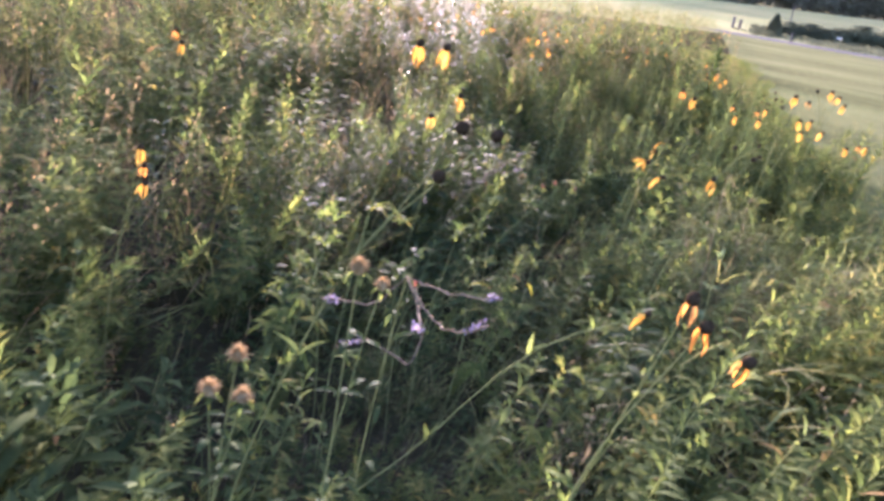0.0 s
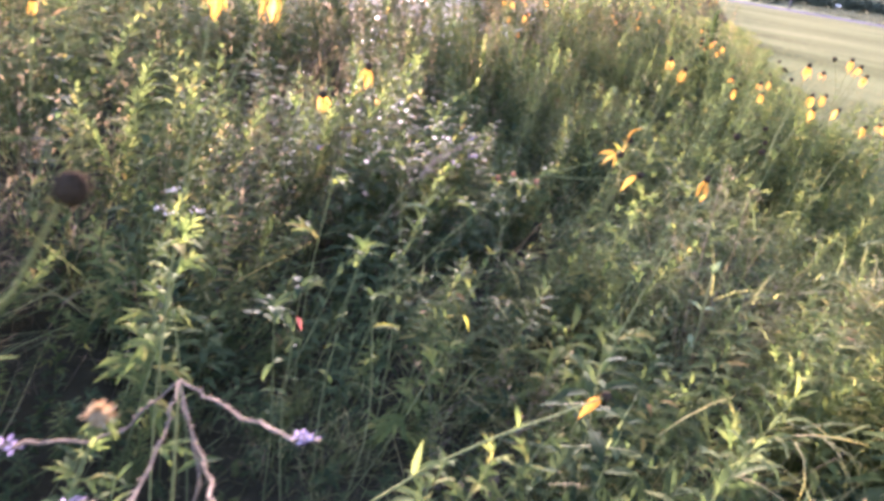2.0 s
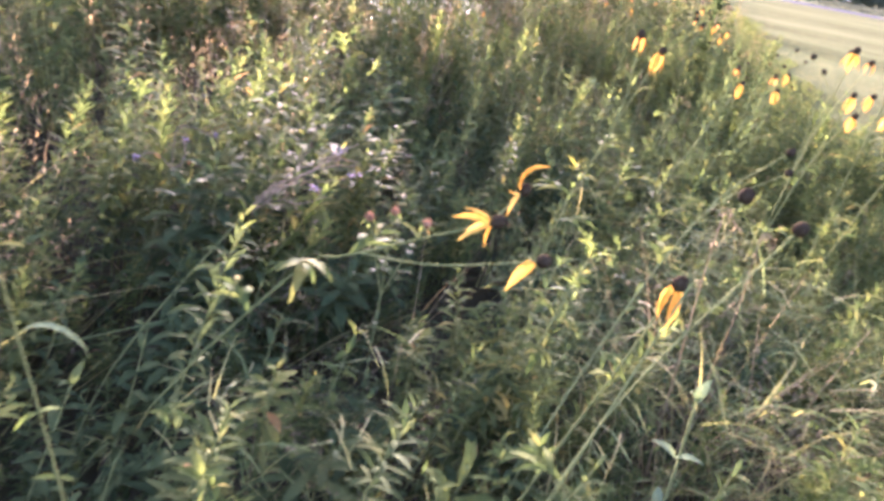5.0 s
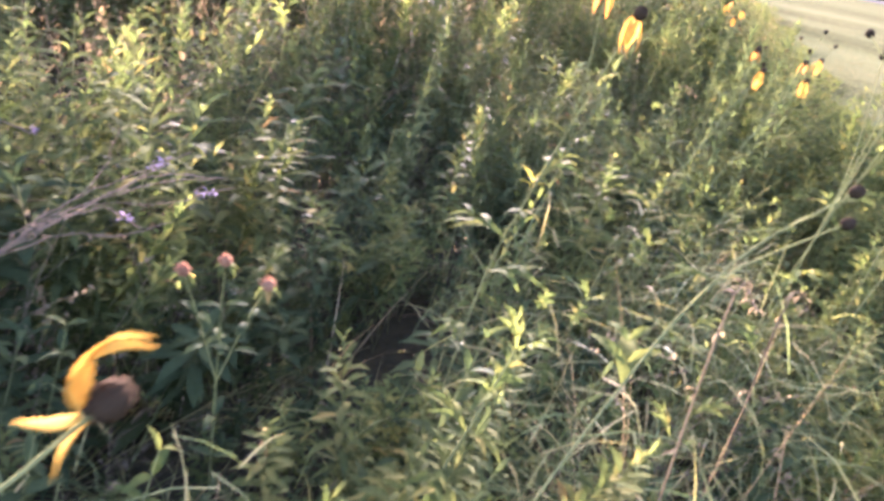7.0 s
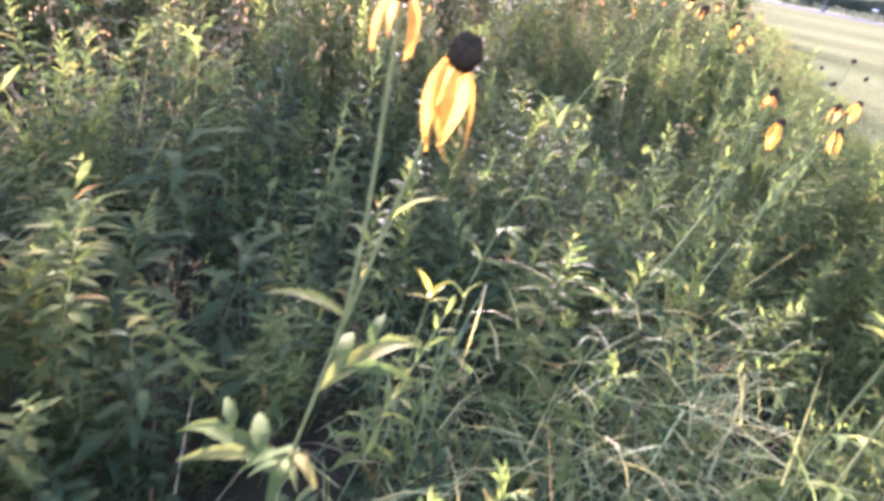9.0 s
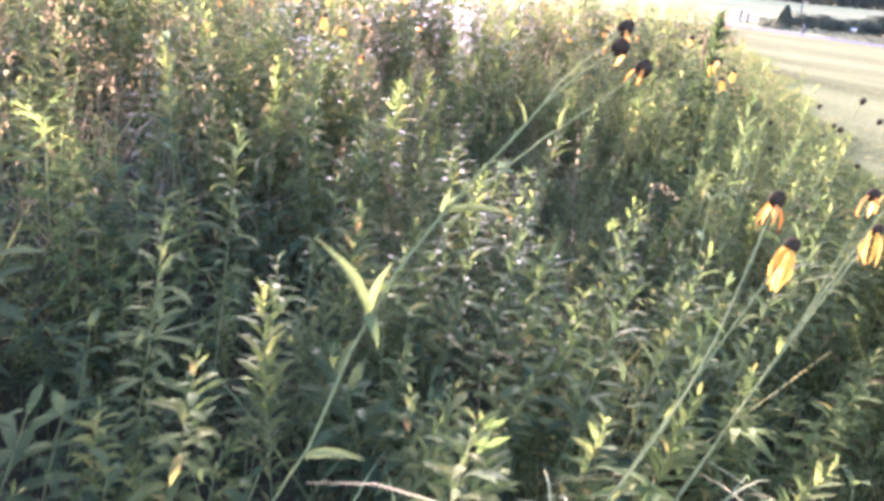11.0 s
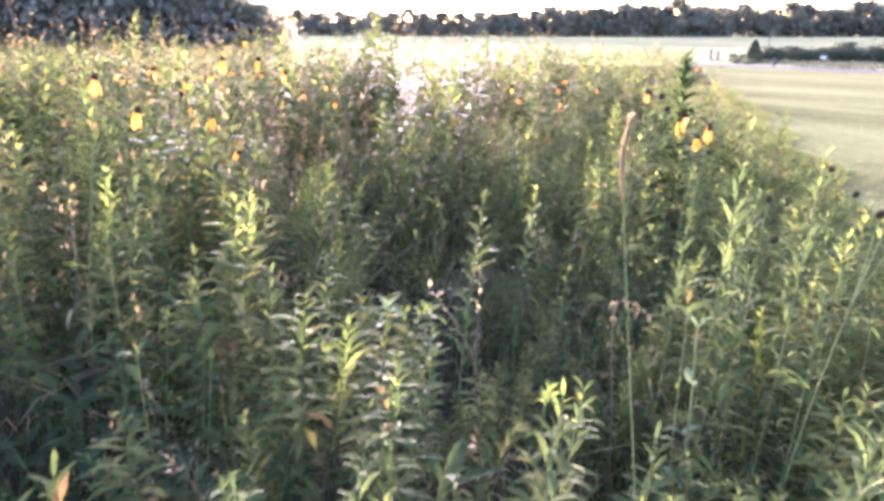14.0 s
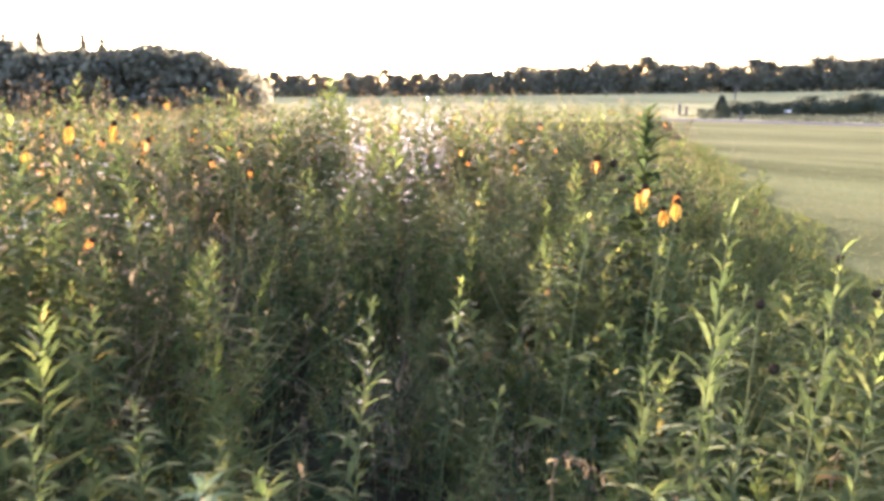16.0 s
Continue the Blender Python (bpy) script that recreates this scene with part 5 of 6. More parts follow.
for n, (x, y, h) in enumerate(north_spots + south_spots):
    k = n % 4
    lean = 0.08 + 0.2 * (1 - float(smooth(-1.5, 1.0, y)))
    w = min(0.95, 0.72 + 0.25 * h)
    turn = Matrix.Rotation(lean, 4, "Y") @ Matrix.Rotation(n * 1.9, 4, "Z") @ Matrix.Diagonal((w, w, h, 1))
    tip = turn @ Vector(goldenrod_plan(300 + k, 1.0, 62, 0.42, 0.074)[0][-1])
    m = Matrix.Translation((x - tip.x, y - tip.y, 0)) @ turn
    if n < 4:
        rods[n].matrix_basis = m
    else:
        copy_thing(rods[k], m).matrix_basis = m


BROAD_LEAF = [mesh_of("leaf", *blade(0.1, 0.034, 4, 0.3, 0.7 + 0.3 * k, 0.3, 0.7), [M_BROAD]) for k in range(3)]
PALE_LEAF = [mesh_of("leaf", *blade(0.1, 0.03, 4, 0.3, 0.6 + 0.3 * k, 0.3, 0.7), [M_BRIGHT]) for k in range(3)]


def leafy_herb(name, seed, h, pairs, size, pool, low, label, category, group, whorl=2):
    """Herb with leaves in pairs or threes up its stem, larger below."""
    r = random.Random(seed)
    ob = new(name)
    stem = bow((0, 0, 0), (r.uniform(-.05, .05), r.uniform(-.05, .05), h), 6, r.uniform(-.02, .02), (1, 0.4, 0))
    part("stem", tube(stem, np.linspace(0.0032, 0.0016, 6), 5), M_STEM, ob)
    for i in range(pairs):
        u = low + (1 - low) * i / (pairs - 1)
        at = [float(np.interp(u, np.linspace(0, 1, 6), stem[:, k])) for k in range(3)]
        for j in range(whorl):
            s = size / 0.1 * (1.15 - 0.5 * (u - low) / (1 - low)) * r.uniform(0.85, 1.15)
            part("leaf", pool[(i + j) % len(pool)], None, ob, "", rot(i * 1.3 + j * 6.283 / whorl + r.uniform(-.25, .25), -0.05 + 0.75 * ((u - low) / (1 - low)) ** 2 + r.uniform(-.12, .12), at, s))
    return tagged(ob, label, category, group)


def set_out(kinds, places, nominal):
    """Plants at the places given by their tips; the first ones are the plants themselves, the rest copies."""
    for n, (x, y, z) in enumerate(places):
        ob = kinds[n % len(kinds)]
        lean = 0.06 + 0.25 * (1 - float(smooth(-1.5, 1.0, y)))
        k = z / nominal
        turn = Matrix.Rotation(lean, 4, "Y") @ Matrix.Rotation(n * 2.1, 4, "Z") @ Matrix.Diagonal((0.5 + 0.5 * k, 0.5 + 0.5 * k, k, 1))
        m = Matrix.Translation((x - math.sin(lean) * z, y, 0)) @ turn
        if n < len(kinds):
            ob.matrix_basis = m
        else:
            copy_thing(ob, m).matrix_basis = m


broad_herbs = [leafy_herb("broadleaf_herb", 500 + k, 0.64, 7, 0.085, BROAD_LEAF if k < 2 else PALE_LEAF, 0.35, "dark green herb with paired lance-shaped leaves" if k < 2 else "fresh green herb with paired lance-shaped leaves", "herb", "lance-leaved herbs by the walk") for k in range(3)]
set_out(broad_herbs, [(-2.0, -2.4, 0.64), (-1.59, -2.02, 0.64), (-1.54, -2.62, 0.64), (-1.4, -0.14, 0.64), (-1.71, -1.71, 0.64), (-1.38, -2.0, 0.62), (-1.02, -1.64, 0.6), (-1.02, -1.92, 0.6),
                      (-0.51, 1.52, 0.66), (-0.91, 1.02, 0.66), (-0.61, 0.12, 0.62), (-2.79, -1.99, 0.7), (-2.43, -3.36, 0.6), (-1.71, -2.35, 0.6), (-0.79, 1.44, 0.66), (-2.2, -2.0, 0.68), (-1.9, -2.1, 0.62), (-0.6, -0.7, 0.6), (-1.5, -1.0, 0.5), (-0.85, -1.73, 0.8)], 0.64)
lobed_herbs = [leafy_herb("lobed_herb", 520 + k, 0.7, 6, 0.095, LOBED, 0.5, "bright green herb with deeply cut pointed leaves", "herb", "cut-leaved herbs by the walk") for k in range(3)]
set_out(lobed_herbs, [(-1.61, -2.82, 0.7), (-0.83, -1.906, 0.95), (-0.75, -1.5, 0.74), (-0.49, -1.71, 0.74), (-0.38, -0.95, 0.74), 
                      (-2.32, -3.51, 0.69), (-1.35, -3.19, 0.69), (-1.43, -3.33, 0.74), (-0.04, 0.68, 0.74), (0.4, 1.07, 0.74), (-0.54, -2.82, 0.74), (-1.07, -3.65, 0.69), (-0.29, -2.28, 0.69), (-0.6, -1.3, 0.72), (-0.48, -0.81, 0.7), (-0.39, -1.33, 0.72), (-2.243, -2.99, 1.04), (-2.36, -2.86, 0.95)], 0.7)
young_rods = [leafy_herb("young_goldenrod", 540 + k, 0.74, 10, 0.07, GOLD_LEAF_BRIGHT if k == 2 else GOLD_LEAF, 0.55, "young goldenrod with a bright tuft of narrow leaves" if k == 2 else "young goldenrod with a dark green leafy tip", "goldenrod", "young goldenrods by the walk", 3) for k in range(3)]
set_out(young_rods, [(-0.87, -2.52, 0.74), (-0.59, -2.46, 0.74), (-0.87, -2.93, 0.74), (-0.85, -2.04, 0.74), (-0.63, -1.69, 0.74), (-0.01, 0.28, 0.74), (-0.29, 0.95, 0.74), (-0.95, 0.34, 0.74), (-1.52, 0.51, 0.78), (-0.42, 0.71, 0.72),
                     (-0.62, 0.5, 0.7), (-0.34, 1.23, 0.74), (-1.98, 2.27, 0.95), (0.16, 0.6, 0.74), (-1.6, 1.42, 0.85), (-0.93, 1.42, 0.76), (1.8, 4.3, 0.74), (1.91, 3.18, 0.7), (0.14, 1.63, 0.74), (-0.37, -2.51, 0.69), (-0.45, -2.76, 0.74),
                     (-2.7, -2.23, 0.76), (-2.23, -3.52, 0.69), (-1.04, -3.62, 0.69)], 0.74)

set_out(young_rods[2:], [(-0.87, -2.93, 0.74), (-0.55, -0.41, 0.7), (-0.39, -1.0, 0.72), (-0.12, -0.67, 0.7), (-0.75, -0.91, 0.68), (-1.06, -2.12, 0.7), (-0.743, -1.03, 0.86)], 0.74)


def spire():
    """Tall dark leafy stalk that stands above the rest at the meadow's edge."""
    stem, plan = goldenrod_plan(350, 1.44, 150, 0.25, 0.18)
    ob = new("tall_leafy_stalk")
    part("stem", tube(stem, np.linspace(0.006, 0.003, 7), 6), M_STEM, ob)
    me = [mesh_of("leaf", *blade(0.1, 0.026, 4, 0.35, 0.8 + 0.3 * k, 0.25), [M_BROAD]) for k in range(3)]
    for i, (at, yaw, tilt, size) in enumerate(plan):
        part("leaf", me[i % 3], None, ob, "", rot(yaw, tilt + 0.2, at, size / 0.1))
    ob.location = (0.85, 3.0, 0)
    tagged(ob, "tall dark green leafy stalk standing above the meadow edge", "tall herb")


spire()


M_SPIKE = leafy("spent_spike", [(0.0, (0.09, 0.075, 0.055)), (1.0, (0.16, 0.135, 0.1))], (1.1, 1.0, 0.85), 0.2, 0.85, 0.01, 0.2)


def vervain(base, node, tips, seed, label):
    """Thin stem that forks into long curving flower spikes with violet blossoms near their tips."""
    r = np.random.default_rng(seed)
    b = np.array([*base, 0.0])
    ob = new("vervain")
    ob.location = b
    nd = np.array(node) - b
    part("stem", tube(through_points([(0, 0, 0), nd * np.array([0.35, 0.35, 0.5]), nd], 9), np.linspace(0.0026, 0.0018, 9), 5), M_STEM, ob)
    for k, tip in enumerate(tips):
        way = [np.array(q) - b for q in (tip if isinstance(tip, list) else [tip])]
        if len(way) == 1:
            t = way[0]
            way = [nd * 0.55 + t * 0.45 + np.array([0, 0, 0.05 * (k % 3 - 0.4)]) + r.normal(0, 0.012, 3), t + np.array([0, 0, -0.012]), t]
        line = through_points([nd, *way], 18)
        line[2:-1] += r.normal(0, 0.0022, (15, 3))
        spike = part("spike", tube(line, np.linspace(0.0016, 0.0025, 18) * (0.55 if seed == 2 else 1.0) * (1 + 0.2 * np.sin(np.arange(18) * 2.1)), 5), M_SPIKE, ob)
        L = []
        for q in range(70):
            t = r.uniform(0.12, 0.93) * 16.9
            c = line[int(t)] * (1 - t % 1) + line[int(t) + 1] * (t % 1)
            L.append(turned(simple_blade(r.uniform(.004, .008), 0.0026, 0.5, 0.8), rot(r.uniform(0, 6.28), r.uniform(-.4, 1.2), c)))
        tagged(part("calyx_sheath", joined(L), M_SPIKE, spike, "dry brown scaly calyx sheath"), kind="stuff")
        if seed == 2 and k % 3:
            continue
        L = []
        for q in range(20 if seed == 2 else 30):
            c = line[-1] * (q / 40) + line[-4] * (1 - q / 40) + r.normal(0, 0.004, 3)
            L.append(turned(blade(r.uniform(.006, .011), 0.006, 2, 0.5, 0.8, 0.3, 0.6), rot(r.uniform(0, 6.28), r.uniform(-.5, 1.2), c)))
        tagged(part("blossom", joined(L), M_PURPLE, spike, "small violet blossoms"), kind="stuff")
    for i in range(6):
        at = nd * (0.3 + 0.11 * i)
        part("leaf", blade(0.07, 0.018, 4, 0.4, 1.0, 0.3), M_BROAD, ob, "", rot(i * 2.6, 0.3, at * np.array([1, 1, 1.0])))
    return tagged(ob, label, "vervain", "vervains of the meadow")


vervain((-2.05, -3.75), (-1.93, -3.88, 1.185), [[(-1.9, -3.93, 1.165), (-1.847, -4.0, 1.139), (-1.8, -4.1, 1.18), (-1.755, -4.215, 1.26)],
        [(-1.88, -3.95, 1.1), (-1.899, -4.0, 1.035), (-1.978, -4.0, 1.075), (-2.06, -4.0, 1.052)], [(-1.98, -3.95, 1.15), (-2.04, -4.0, 1.165), (-2.085, -4.05, 1.188)],
        [(-1.9, -4.0, 1.2), (-1.882, -4.15, 1.21), (-1.88, -4.25, 1.25)], [(-1.85, -3.92, 1.18), (-1.77, -3.98, 1.2), (-1.72, -4.0, 1.215)]], 1,
        "withering vervain with curved pale spikes and violet blossoms")
vervain((-2.2, -2.15), (-1.74, -1.88, 0.86), [[(-1.69, -1.8, 0.915), (-1.6, -1.72, 0.965), (-1.49, -1.63, 1.015)], [(-1.66, -1.78, 0.91), (-1.56, -1.68, 0.97), (-1.51, -1.66, 1.01)], [(-1.66, -1.76, 0.91), (-1.57, -1.62, 0.95), (-1.5, -1.53, 0.925)],
        [(-1.69, -1.8, 0.9), (-1.63, -1.7, 0.9), (-1.58, -1.66, 0.85)], [(-1.68, -1.78, 0.91), (-1.63, -1.7, 0.98), (-1.6, -1.68, 1.06)],
        [(-1.68, -1.74, 0.9), (-1.6, -1.55, 0.9), (-1.515, -1.35, 0.855)], [(-1.68, -1.72, 0.9), (-1.58, -1.55, 0.86), (-1.47, -1.43, 0.87)], [(-1.7, -1.75, 0.85), (-1.66, -1.6, 0.79), (-1.6, -1.48, 0.78)]], 2,
        "vervain with nearly level brown spikes and violet blossoms")
vervain((-2.3, -1.4), (-2.16, -1.35, 0.75), [(-2.13, -1.3, 0.84), (-2.25, -1.42, 0.8), (-2.05, -1.25, 0.86)], 3, "small vervain with pale violet blossom tips")


def bergamot(base, heads, mat, seed, label, size=1.0):
    """Square-stemmed herb with round shaggy flower heads over leafy bracts."""
    r = np.random.default_rng(seed)
    b = np.array([*base, 0.0])
    ob = new("bergamot")
    ob.location = b
    node = np.mean([np.array(h) for h in heads], 0) - b
    node = node * np.array([0.6, 0.6, 0.72])
    part("stem", tube(through_points([(0, 0, 0), node * np.array([0.4, 0.4, 0.5]), node], 7), 0.0022, 4), M_STEM, ob)
    for k, h in enumerate(heads):
        t = np.array(h) - b
        part("stalk", tube(through_points([node, node * 0.4 + t * 0.6 + np.array([0, 0, 0.01]), t], 6), 0.0017, 4), M_STEM, ob)
        L = []
        for q in range(110):
            L.append(turned(blade(r.uniform(.011, .019) * size, 0.0042, 2, 0.3, 0.5, 0.5, 0.6), rot(q * 2.4, 1.5 - 1.6 * (q / 110) ** 0.8, (0, 0, 0.002), 1.0)))
        head = part("flower_head", mesh_of("flower_head", *joined(L + [turned(knob(0.011, 0.011, 0.1, 6, 8, k), Matrix.Translation((0, 0, 0.003)))]), [mat]), None, ob, "", Matrix.Translation(t))
        for q in range(4):
            along = node * (0.65 - 0.3 * (q // 2)) + t * (0.35 + 0.3 * (q // 2))
            part("leaf", lance(0.05, 0.016, 0.3, 1.0), M_BROAD, ob, "", rot((q % 2) * 3.14 + (q // 2) * 1.5 + k, 0.25, along))
        for q in range(5):
            part("bract", blade(0.03, 0.011, 3, 0.2, 1.2, 0.3), M_GOLDENROD, head, "", rot(q * 1.257 + k, -0.2, (0, 0, -0.004)))
    for i in range(8):
        part("leaf", blade(0.06, 0.02, 4, 0.4, 1.1, 0.3, 0.7), M_BROAD, ob, "", rot((i % 2) * 3.14 + (i // 2) * 1.57, 0.3, node * (0.35 + 0.17 * (i // 2))))
    return tagged(ob, label, "bergamot", "bergamots of the meadow")


bergamot((-1.4, -1.8), [(-1.258, -1.887, 0.9), (-1.413, -1.86, 0.885), (-1.35, -1.83, 0.9)], M_PINK, 1, "wild bergamot with spent dusty pink flower heads")
bergamot((-2.1, -4.2), [(-1.975, -4.343, 1.39), (-1.971, -4.004, 1.209)], M_TAN, 2, "wild bergamot with dried tan flower heads", 1.3)
bergamot((-2.3, -4.25), [(-2.213, -4.329, 1.125), (-2.165, -4.3, 1.1), (-2.19, -4.25, 1.15)], M_TAN, 3, "bergamot with shaggy dried heads turning brown", 1.5)


def white_top(base, h, seed, clusters=6):
    """Branching herb topped with flat clusters of small white florets."""
    r = np.random.default_rng(seed)
    ob = new("white_flowered_herb")
    ob.location = (*base, 0)
    top = np.array([r.uniform(-.05, .05), r.uniform(-.05, .05), h * 0.8])
    part("stem", tube(bow((0, 0, 0), top, 6, 0.02, (1, 0, 0)), np.linspace(0.003, 0.002, 6), 5), M_STEM, ob)
    for k in range(clusters):
        a, l = k * 1.05 + r.uniform(-.3, .3), r.uniform(.03, .11)
        t = top + np.array([l * math.cos(a), l * math.sin(a), h * 0.2 + r.uniform(-.05, .03)])
        stalk = part("stalk", tube(bow(top, t, 4, 0.01), 0.0012, 4), M_STEM, ob)
        L = []
        for q in range(22):
            d, e = r.uniform(0, 0.02) , r.uniform(0, 6.28)
            L.append(turned(blade(0.008, 0.006, 2, 0.2, 0.6, 0.2, 0.5), rot(r.uniform(0, 6.28), r.uniform(0, .8), t + np.array([d * math.cos(e), d * math.sin(e), r.uniform(0, .006)]))))
        tagged(part("umbel", joined(L), M_WHITE, stalk, "small white florets"), kind="stuff")
    for i in range(12):
        part("leaf", blade(0.07, 0.014, 3, 0.4, 1.0, 0.3), M_GOLDENROD, ob, "", rot(i * 2.4, 0.25, top * (0.35 + 0.055 * i)))
    return tagged(ob, "tall herb with flat clusters of small white flowers", "wildflower", "white flowers of the meadow")


for k, (x, y, h) in enumerate([(-1.419, 2.408, 1.06), (-1.263, 1.695, 1.15), (-1.4, 2.15, 1.09), (-1.6, 2.6, 1.12), (-1.75, 2.9, 1.22), (-1.5, 3.1, 1.2), (-2.1, 3.3, 1.3), (-2.3, 3.8, 1.35), (-1.9, 3.7, 1.28),
                               (-2.7, 4.3, 1.4), (-1.2, 2.6, 1.05), (-2.3, -3.0, 1.08), (-2.45, -2.85, 1.0), (-2.95, 4.9, 1.42), (-2.6, 4.9, 1.44)]):
    white_top((x, y), h, 60 + k, 2 if y < 0 else 6)


def milkweed(base, h, seed):
    ob = new("milkweed")
    ob.location = (*base, 0)
    part("stem", tube(bow((0, 0, 0), (0.02, 0, h), 5, 0.015, (1, 0, 0)), np.linspace(0.004, 0.003, 5), 6), M_STEM, ob)
    for i in range(8):
        u = 0.45 + 0.55 * (i // 2) / 3
        part("leaf", blade(0.06, 0.024, 5, 0.5, 0.9, 0.35, 0.75, 0.3), M_BLUEGREEN, ob, "", rot((i % 2) * 3.14 + (i // 2) * 1.3 + seed, 0.25 + 0.5 * (i // 6), (0.02 * u, 0, h * u)))
    return tagged(ob, "milkweed with broad pale blue-green leaves", "milkweed", "milkweeds of the meadow")


milkweed((-0.671, -2.372), 0.8, 0)
milkweed((0.358, 1.01), 0.8, 2)
milkweed((-1.75, 1.2), 1.15, 1)


def dead_stalk(base, tip, seed, curl=0.1):
    """Brown dead plant with hanging curled leaves and a drooping end."""
    r = np.random.default_rng(seed)
    b = np.array([*base, 0.0])
    t = np.array(tip) - b
    ob = new("dead_stalk")
    ob.location = b
    line = through_points([(0, 0, 0), t * 0.5, t, t + np.array([curl, 0.02, -curl * 0.3])], 14)
    part("stem", tube(line, np.linspace(0.0035, 0.0012, 14), 5), M_DRY, ob)
    for i in range(30):
        at = line[4 + i % 10]
        part("leaf", blade(r.uniform(.018, .036), 0.0045, 4, 0.3, r.uniform(0.8, 2.2), 0.5, twist=r.uniform(-2.5, 2.5)), M_DRY, ob, "", rot(r.uniform(0, 6.28), -0.2, at))
    return tagged(ob, "brown dead stalk with curled hanging leaves", "dead plant", "dead stalks of the meadow")


dead_stalk((0.27, 1.3), (0.22, 1.22, 0.78), 3, 0.1)
dead_stalk((0.85, 1.35), (0.82, 1.3, 0.74), 5, 0.08)
dead_stalk((-0.5, -1.9), (-0.56, -1.99, 1.06), 8, 0.05)
dead_stalk((-0.2, -1.5), (-0.245, -1.56, 0.87), 9, 0.06)
dead_stalk((-0.4, 0.05), (-0.43, 0.0, 0.62), 6, 0.1)


BLUE_LEAF = [mesh_of("leaf", *blade(0.1, 0.03, 4, 0.3, 0.6 + 0.3 * k, 0.3, 0.7), [M_BLUEGREEN]) for k in range(3)]
RED_LEAF = mesh_of("leaf", *blade(0.1, 0.03, 4, 0.2, 0.8, 0.35, 0.7), [M_RED])
YELLOW_LEAF = mesh_of("leaf", *blade(0.1, 0.024, 5, 0.3, 0.6, 0.35, 0.7), [M_YELLOWED])


def bare_herb(base, tip, crown, size, seed, label, turned_leaf=None, leaf_label="", at=0.9, yaw=0.0, tilt=0.1, pool=PALE_LEAF, turned_size=0.75):
    """Herb on a bare stem: a crown of leaves at the top, a few below, and one leaf that has changed colour."""
    r = random.Random(seed)
    ob = new("bare_stemmed_herb")
    ob.location = (*base, 0)
    t = np.array(tip) - np.array([*base, 0.0])
    line = through_points([(0, 0, 0), t * 0.5 + np.array([r.uniform(-.05, .05), r.uniform(-.03, .03), 0]), t], 10)
    part("stem", tube(line, np.linspace(0.0026, 0.0012, 10), 6), M_STEM, ob)
    for i in range(crown):
        part("leaf", pool[i % 3], None, ob, "", rot(2.4 * i + r.uniform(-.3, .3), r.uniform(0.05, 0.6), t - np.array([0, 0, 0.004 * i]), size / 0.1 * r.uniform(0.7, 1.15)))
    for u in (0.62, 0.72, 0.82):
        for s in (0, 3.1):
            part("leaf", pool[(i := i + 1) % 3], None, ob, "", rot(9 * u + s, r.uniform(-.5, .2), line[int(u * 9)], size / 0.1 * r.uniform(0.4, 0.7)))
    if turned_leaf:
        part("leaf", turned_leaf, None, ob, leaf_label, rot(yaw, tilt, line[int(at * 9)], turned_size))
    return tagged(ob, label, "herb", "bare-stemmed herbs of the meadow")


bare_herb((-1.93, -2.9), (-1.815, -2.934, 0.98), 8, 0.075, 1, "tall herb with a crown of pale green leaves")
bare_herb((-1.84, -3.0), (-1.765, -3.09, 0.93), 4, 0.05, 2, "tall herb with one bright yellowing leaf", YELLOW_LEAF, "yellowing leaf", 0.9, 0.0)
bare_herb((-2.0, -3.0), (-1.95, -3.06, 0.92), 4, 0.06, 3, "dark green herb with one red leaf", RED_LEAF, "red withering leaf", 0.99, -0.9, -0.5, BROAD_LEAF, 0.42)
bare_herb((-1.54, -2.72), (-1.512, -2.8, 0.84), 5, 0.05, 4, "herb with one hanging yellow leaf", YELLOW_LEAF, "hanging yellow leaf", 0.95, -0.5, -1.1, turned_size=0.6)
bare_herb((-2.07, -3.0), (-2.01, -3.1, 0.87), 15, 0.085, 5, "dark green herb with a dense rosette of leaves at its top", pool=BROAD_LEAF)
bare_herb((-1.78, -2.75), (-1.735, -2.86, 1.2), 3, 0.06, 6, "tall pale stalk with one long arching leaf", mesh_of("leaf", *blade(0.16, 0.016, 7, 0.9, 2.4, 0.3, 0.6), [M_BLUEGREEN]), "long arching leaf", 0.99, 0.0)

bare_herb((-0.8, -1.05), (-0.775, -1.125, 0.9), 6, 0.06, 14, "slim herb with a tuft of yellow leaves at its tip", pool=[YELLOW_LEAF] * 3)
# among the goldenrods further on
bare_herb((0.38, 1.05), (0.335, 0.965, 0.87), 4, 0.06, 7, "slim herb with a few pale green leaves at its top")
bare_herb((-0.33, 1.12), (-0.298, 1.04, 0.83), 6, 0.062, 8, "herb with fresh yellow-green leaves in pairs")
bare_herb((-0.45, 1.1), (-0.4, 1.03, 0.85), 9, 0.06, 9, "bluish green herb with a tight rosette of leaves", pool=BLUE_LEAF)
bare_herb((-0.7, 0.1), (-0.69, 0.02, 0.76), 8, 0.07, 10, "herb with a bright crown of yellow-green leaves")
bare_herb((-0.62, 0.1), (-0.63, 0.04, 0.7), 7, 0.07, 11, "herb with a bright crown of yellow-green leaves")
bare_herb((-1.1, 1.1), (-1.02, 1.15, 0.76), 6, 0.06, 12, "herb with one yellowed leaf near its top", YELLOW_LEAF, "yellowed leaf", 0.95, -1.0, 0.3, turned_size=0.5)
bare_herb((-0.75, 0.75), (-0.51, 0.8, 0.83), 10, 0.05, 13, "leaning shoot that ends in a pale tuft of leaves")


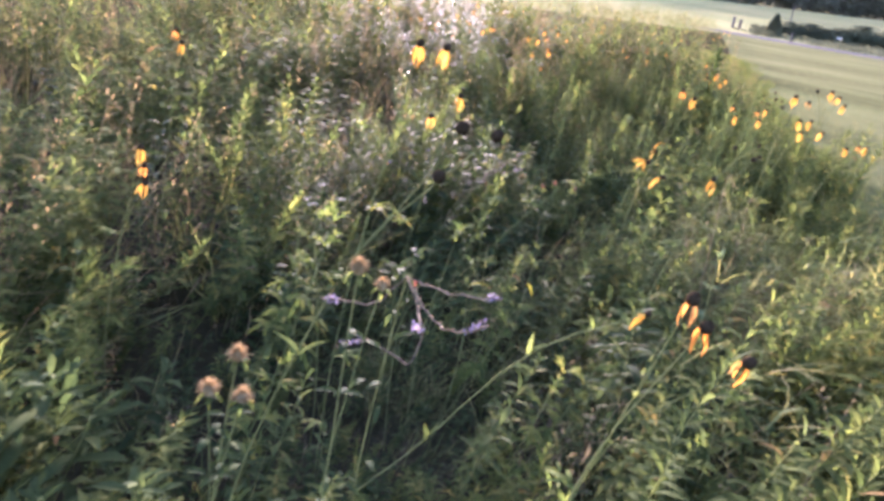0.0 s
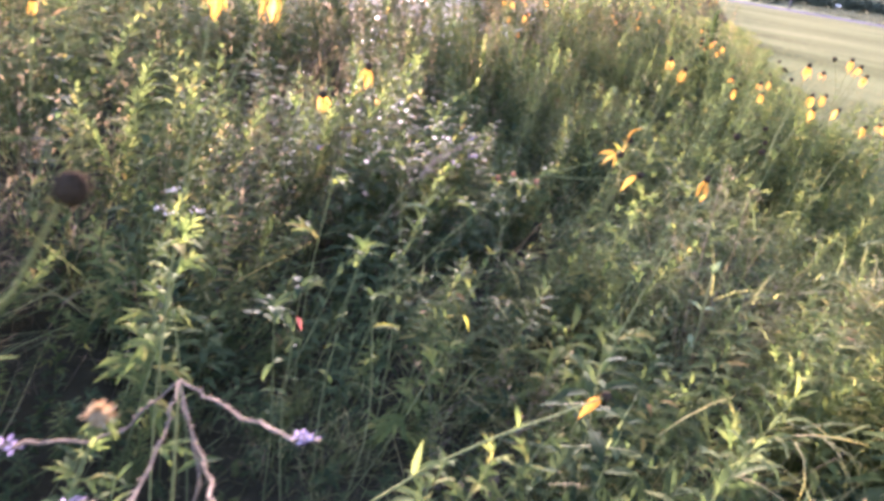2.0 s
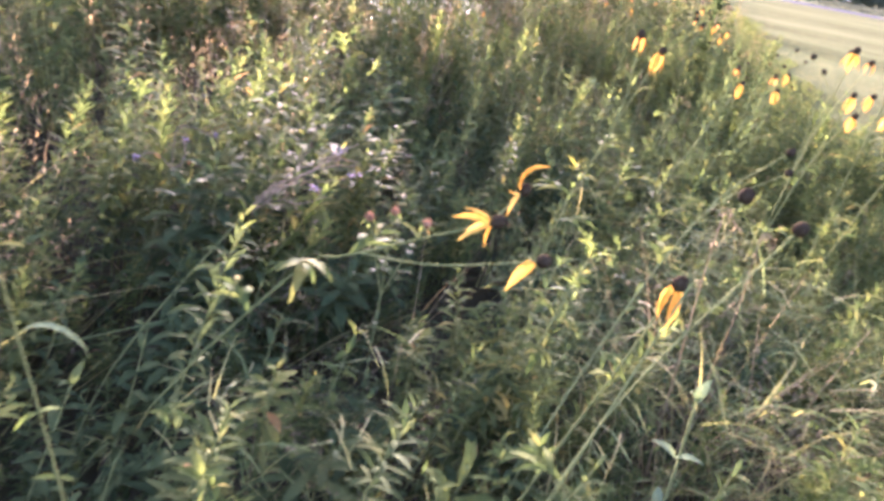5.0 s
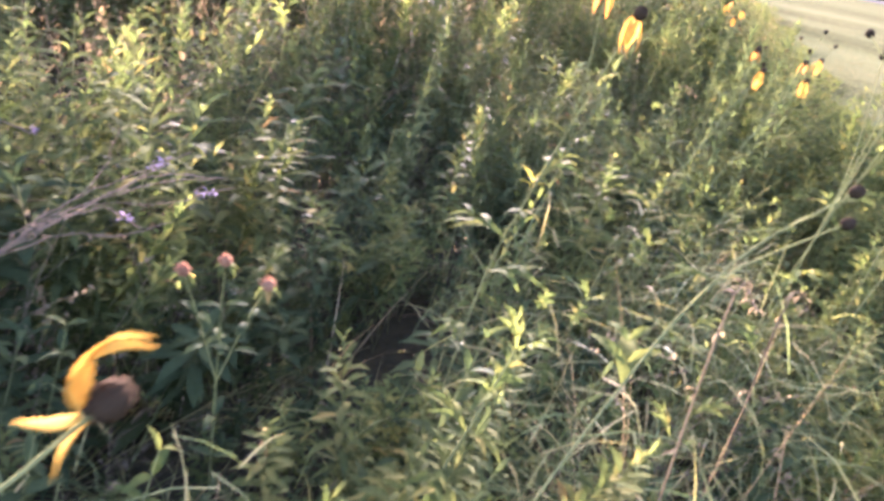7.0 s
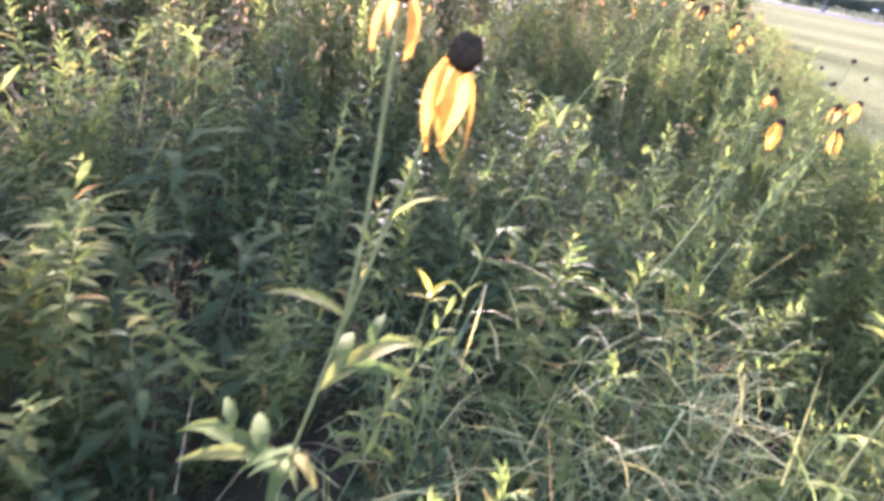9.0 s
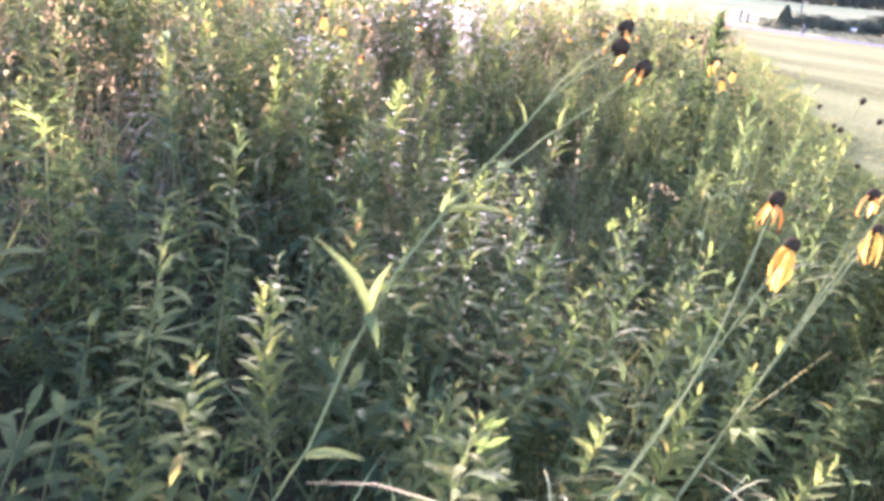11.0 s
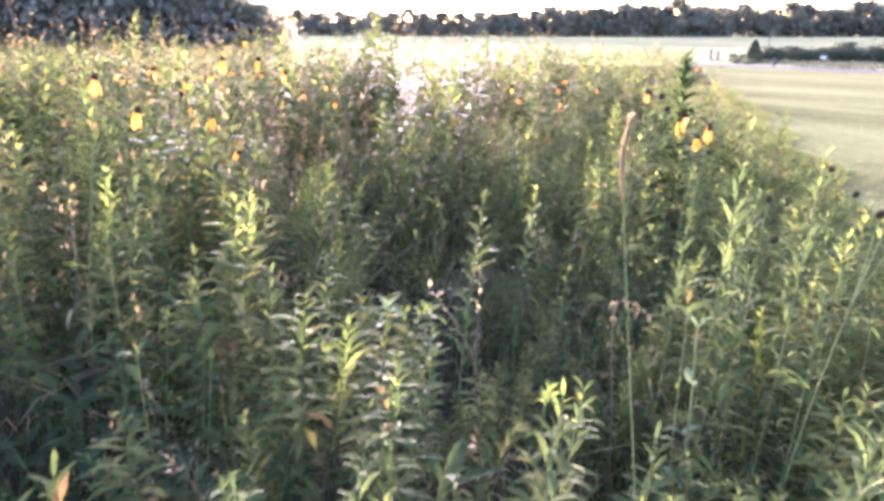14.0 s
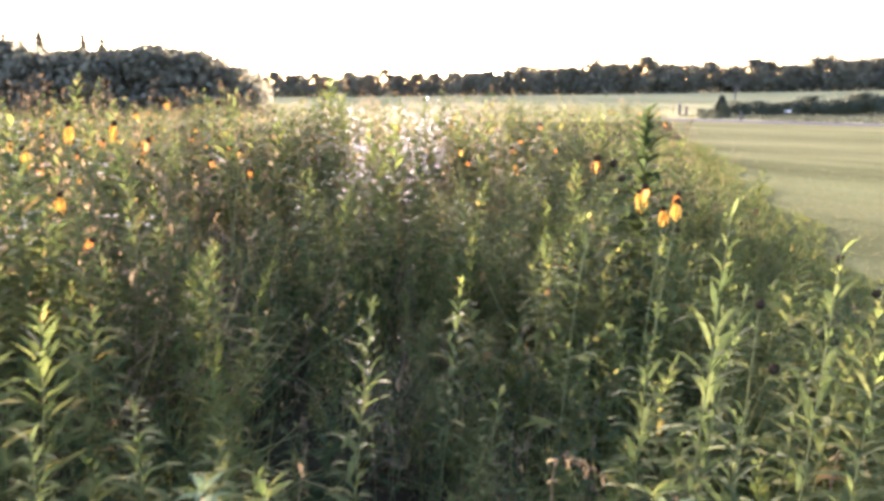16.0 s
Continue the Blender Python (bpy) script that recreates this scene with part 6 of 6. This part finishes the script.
def seeding_grass(base, foot, tip, seed):
    """Tall grass stem that ends in one dense bristly seed spike."""
    r = np.random.default_rng(seed)
    b = np.array([*base, 0.0])
    foot, tip = np.array(foot) - b, np.array(tip) - b
    ob = new("seeding_grass")
    ob.location = b
    part("stem", tube(through_points([(0, 0, 0), foot * np.array([0.4, 0.4, 0.55]), foot], 9), np.linspace(0.001, 0.0007, 9), 5), M_STEM, ob)
    line = through_points([foot, (foot + tip) / 2 + np.array([-0.004, 0, 0.002]), tip], 12)
    spike = part("seed_spike", tube(line, 0.001 + 0.001 * np.sin(np.linspace(0.3, 2.7, 12)), 5), M_BRISTLE, ob, "dense tan seed spike")
    L = []
    for q in range(420):
        t = 10.9 * r.uniform(0, 1) ** 0.8
        c = line[int(t)] * (1 - t % 1) + line[int(t) + 1] * (t % 1)
        L.append(turned(simple_blade(r.uniform(.004, .009), 0.0014, 0.4, 0.6), rot(r.uniform(0, 6.28), r.uniform(0.1, 1.0), c)))
    tagged(part("bristle_coat", joined(L), M_BRISTLE, spike, "fine tan bristles"), kind="stuff")
    part("blade", blade(0.3, 0.007, 6, 1.2, 1.4, 0.2, 0.45, 0.8), M_GRASS, ob, "", rot(2.5, 0, foot * np.array([0.3, 0.3, 0.45])))
    return tagged(ob, "tall grass stem with one bristly tan seed spike", "grass")


seeding_grass((0.03, -0.06), (-0.074, -0.035, 1.35), (-0.069, -0.02, 1.42), 1)


def grass_tuft(seed, count, h, mat, label, wide=0.009):
    r = random.Random(seed)
    ob = new("grass_tuft")
    for i in range(count):
        z = h * r.uniform(0.7, 1.1)
        part("blade", blade(z, wide * r.uniform(.78, 1.22), 5, 1.5 - r.uniform(.05, .45), r.uniform(.2, .9), 0.25, 0.45, 0.8, r.uniform(-.8, .8)), mat, ob, "", rot(r.uniform(0, 6.28), 0, (r.uniform(-.03, .03), r.uniform(-.03, .03), 0)))
    part("root_crown", turned(knob(0.03, 0.02, 0.2, 5, 8, seed), Matrix.Translation((0, 0, 0.012))), M_DRY, ob, "brown root crown")
    return tagged(ob, label, "grass", "grass tufts by the walk")


for k, (x, y, h, mat, label) in enumerate([(-1.3, -1.11, 0.72, M_STRAW, "tuft of upright pale yellow grass blades"), (-0.69, -1.04, 0.55, M_RUST, "tuft of rust-coloured dying grass blades"),
                                           (0.0, -0.24, 0.62, M_DRY, "tuft of dry brown grass blades"), (-0.5, -0.62, 0.6, M_GRASS, "tuft of pale straw-green grass blades"), (-1.2, -3.25, 0.55, M_DRY, "tuft of dry tan grass blades among green herbs"),
                                           (0.12, 0.9, 0.55, M_GRASS, "tuft of fresh green grass blades"), (-0.2, 0.15, 0.5, M_GRASS, "tuft of fresh green grass blades"), (-0.75, -2.2, 0.6, M_GRASS, "tuft of pale straw-green grass blades"),
                                           (-0.52, -1.93, 1.0, M_STRAW, "tuft of tall straw-coloured dead grass"), (-0.44, -1.86, 0.9, M_STRAW, "tuft of tall straw-coloured dead grass"), (-0.16, 0.55, 0.68, M_GRASS, "thick tuft of fine dark green grass")]):
    grass_tuft(700 + k, 5 if k == 0 else 9 if k < 8 else 16 if k < 10 else 40, h, mat, label, 0.009 if k < 8 else 0.0034).matrix_basis = Matrix.Translation((x, y, 0)) @ Matrix.Rotation(0.12, 4, "Y")
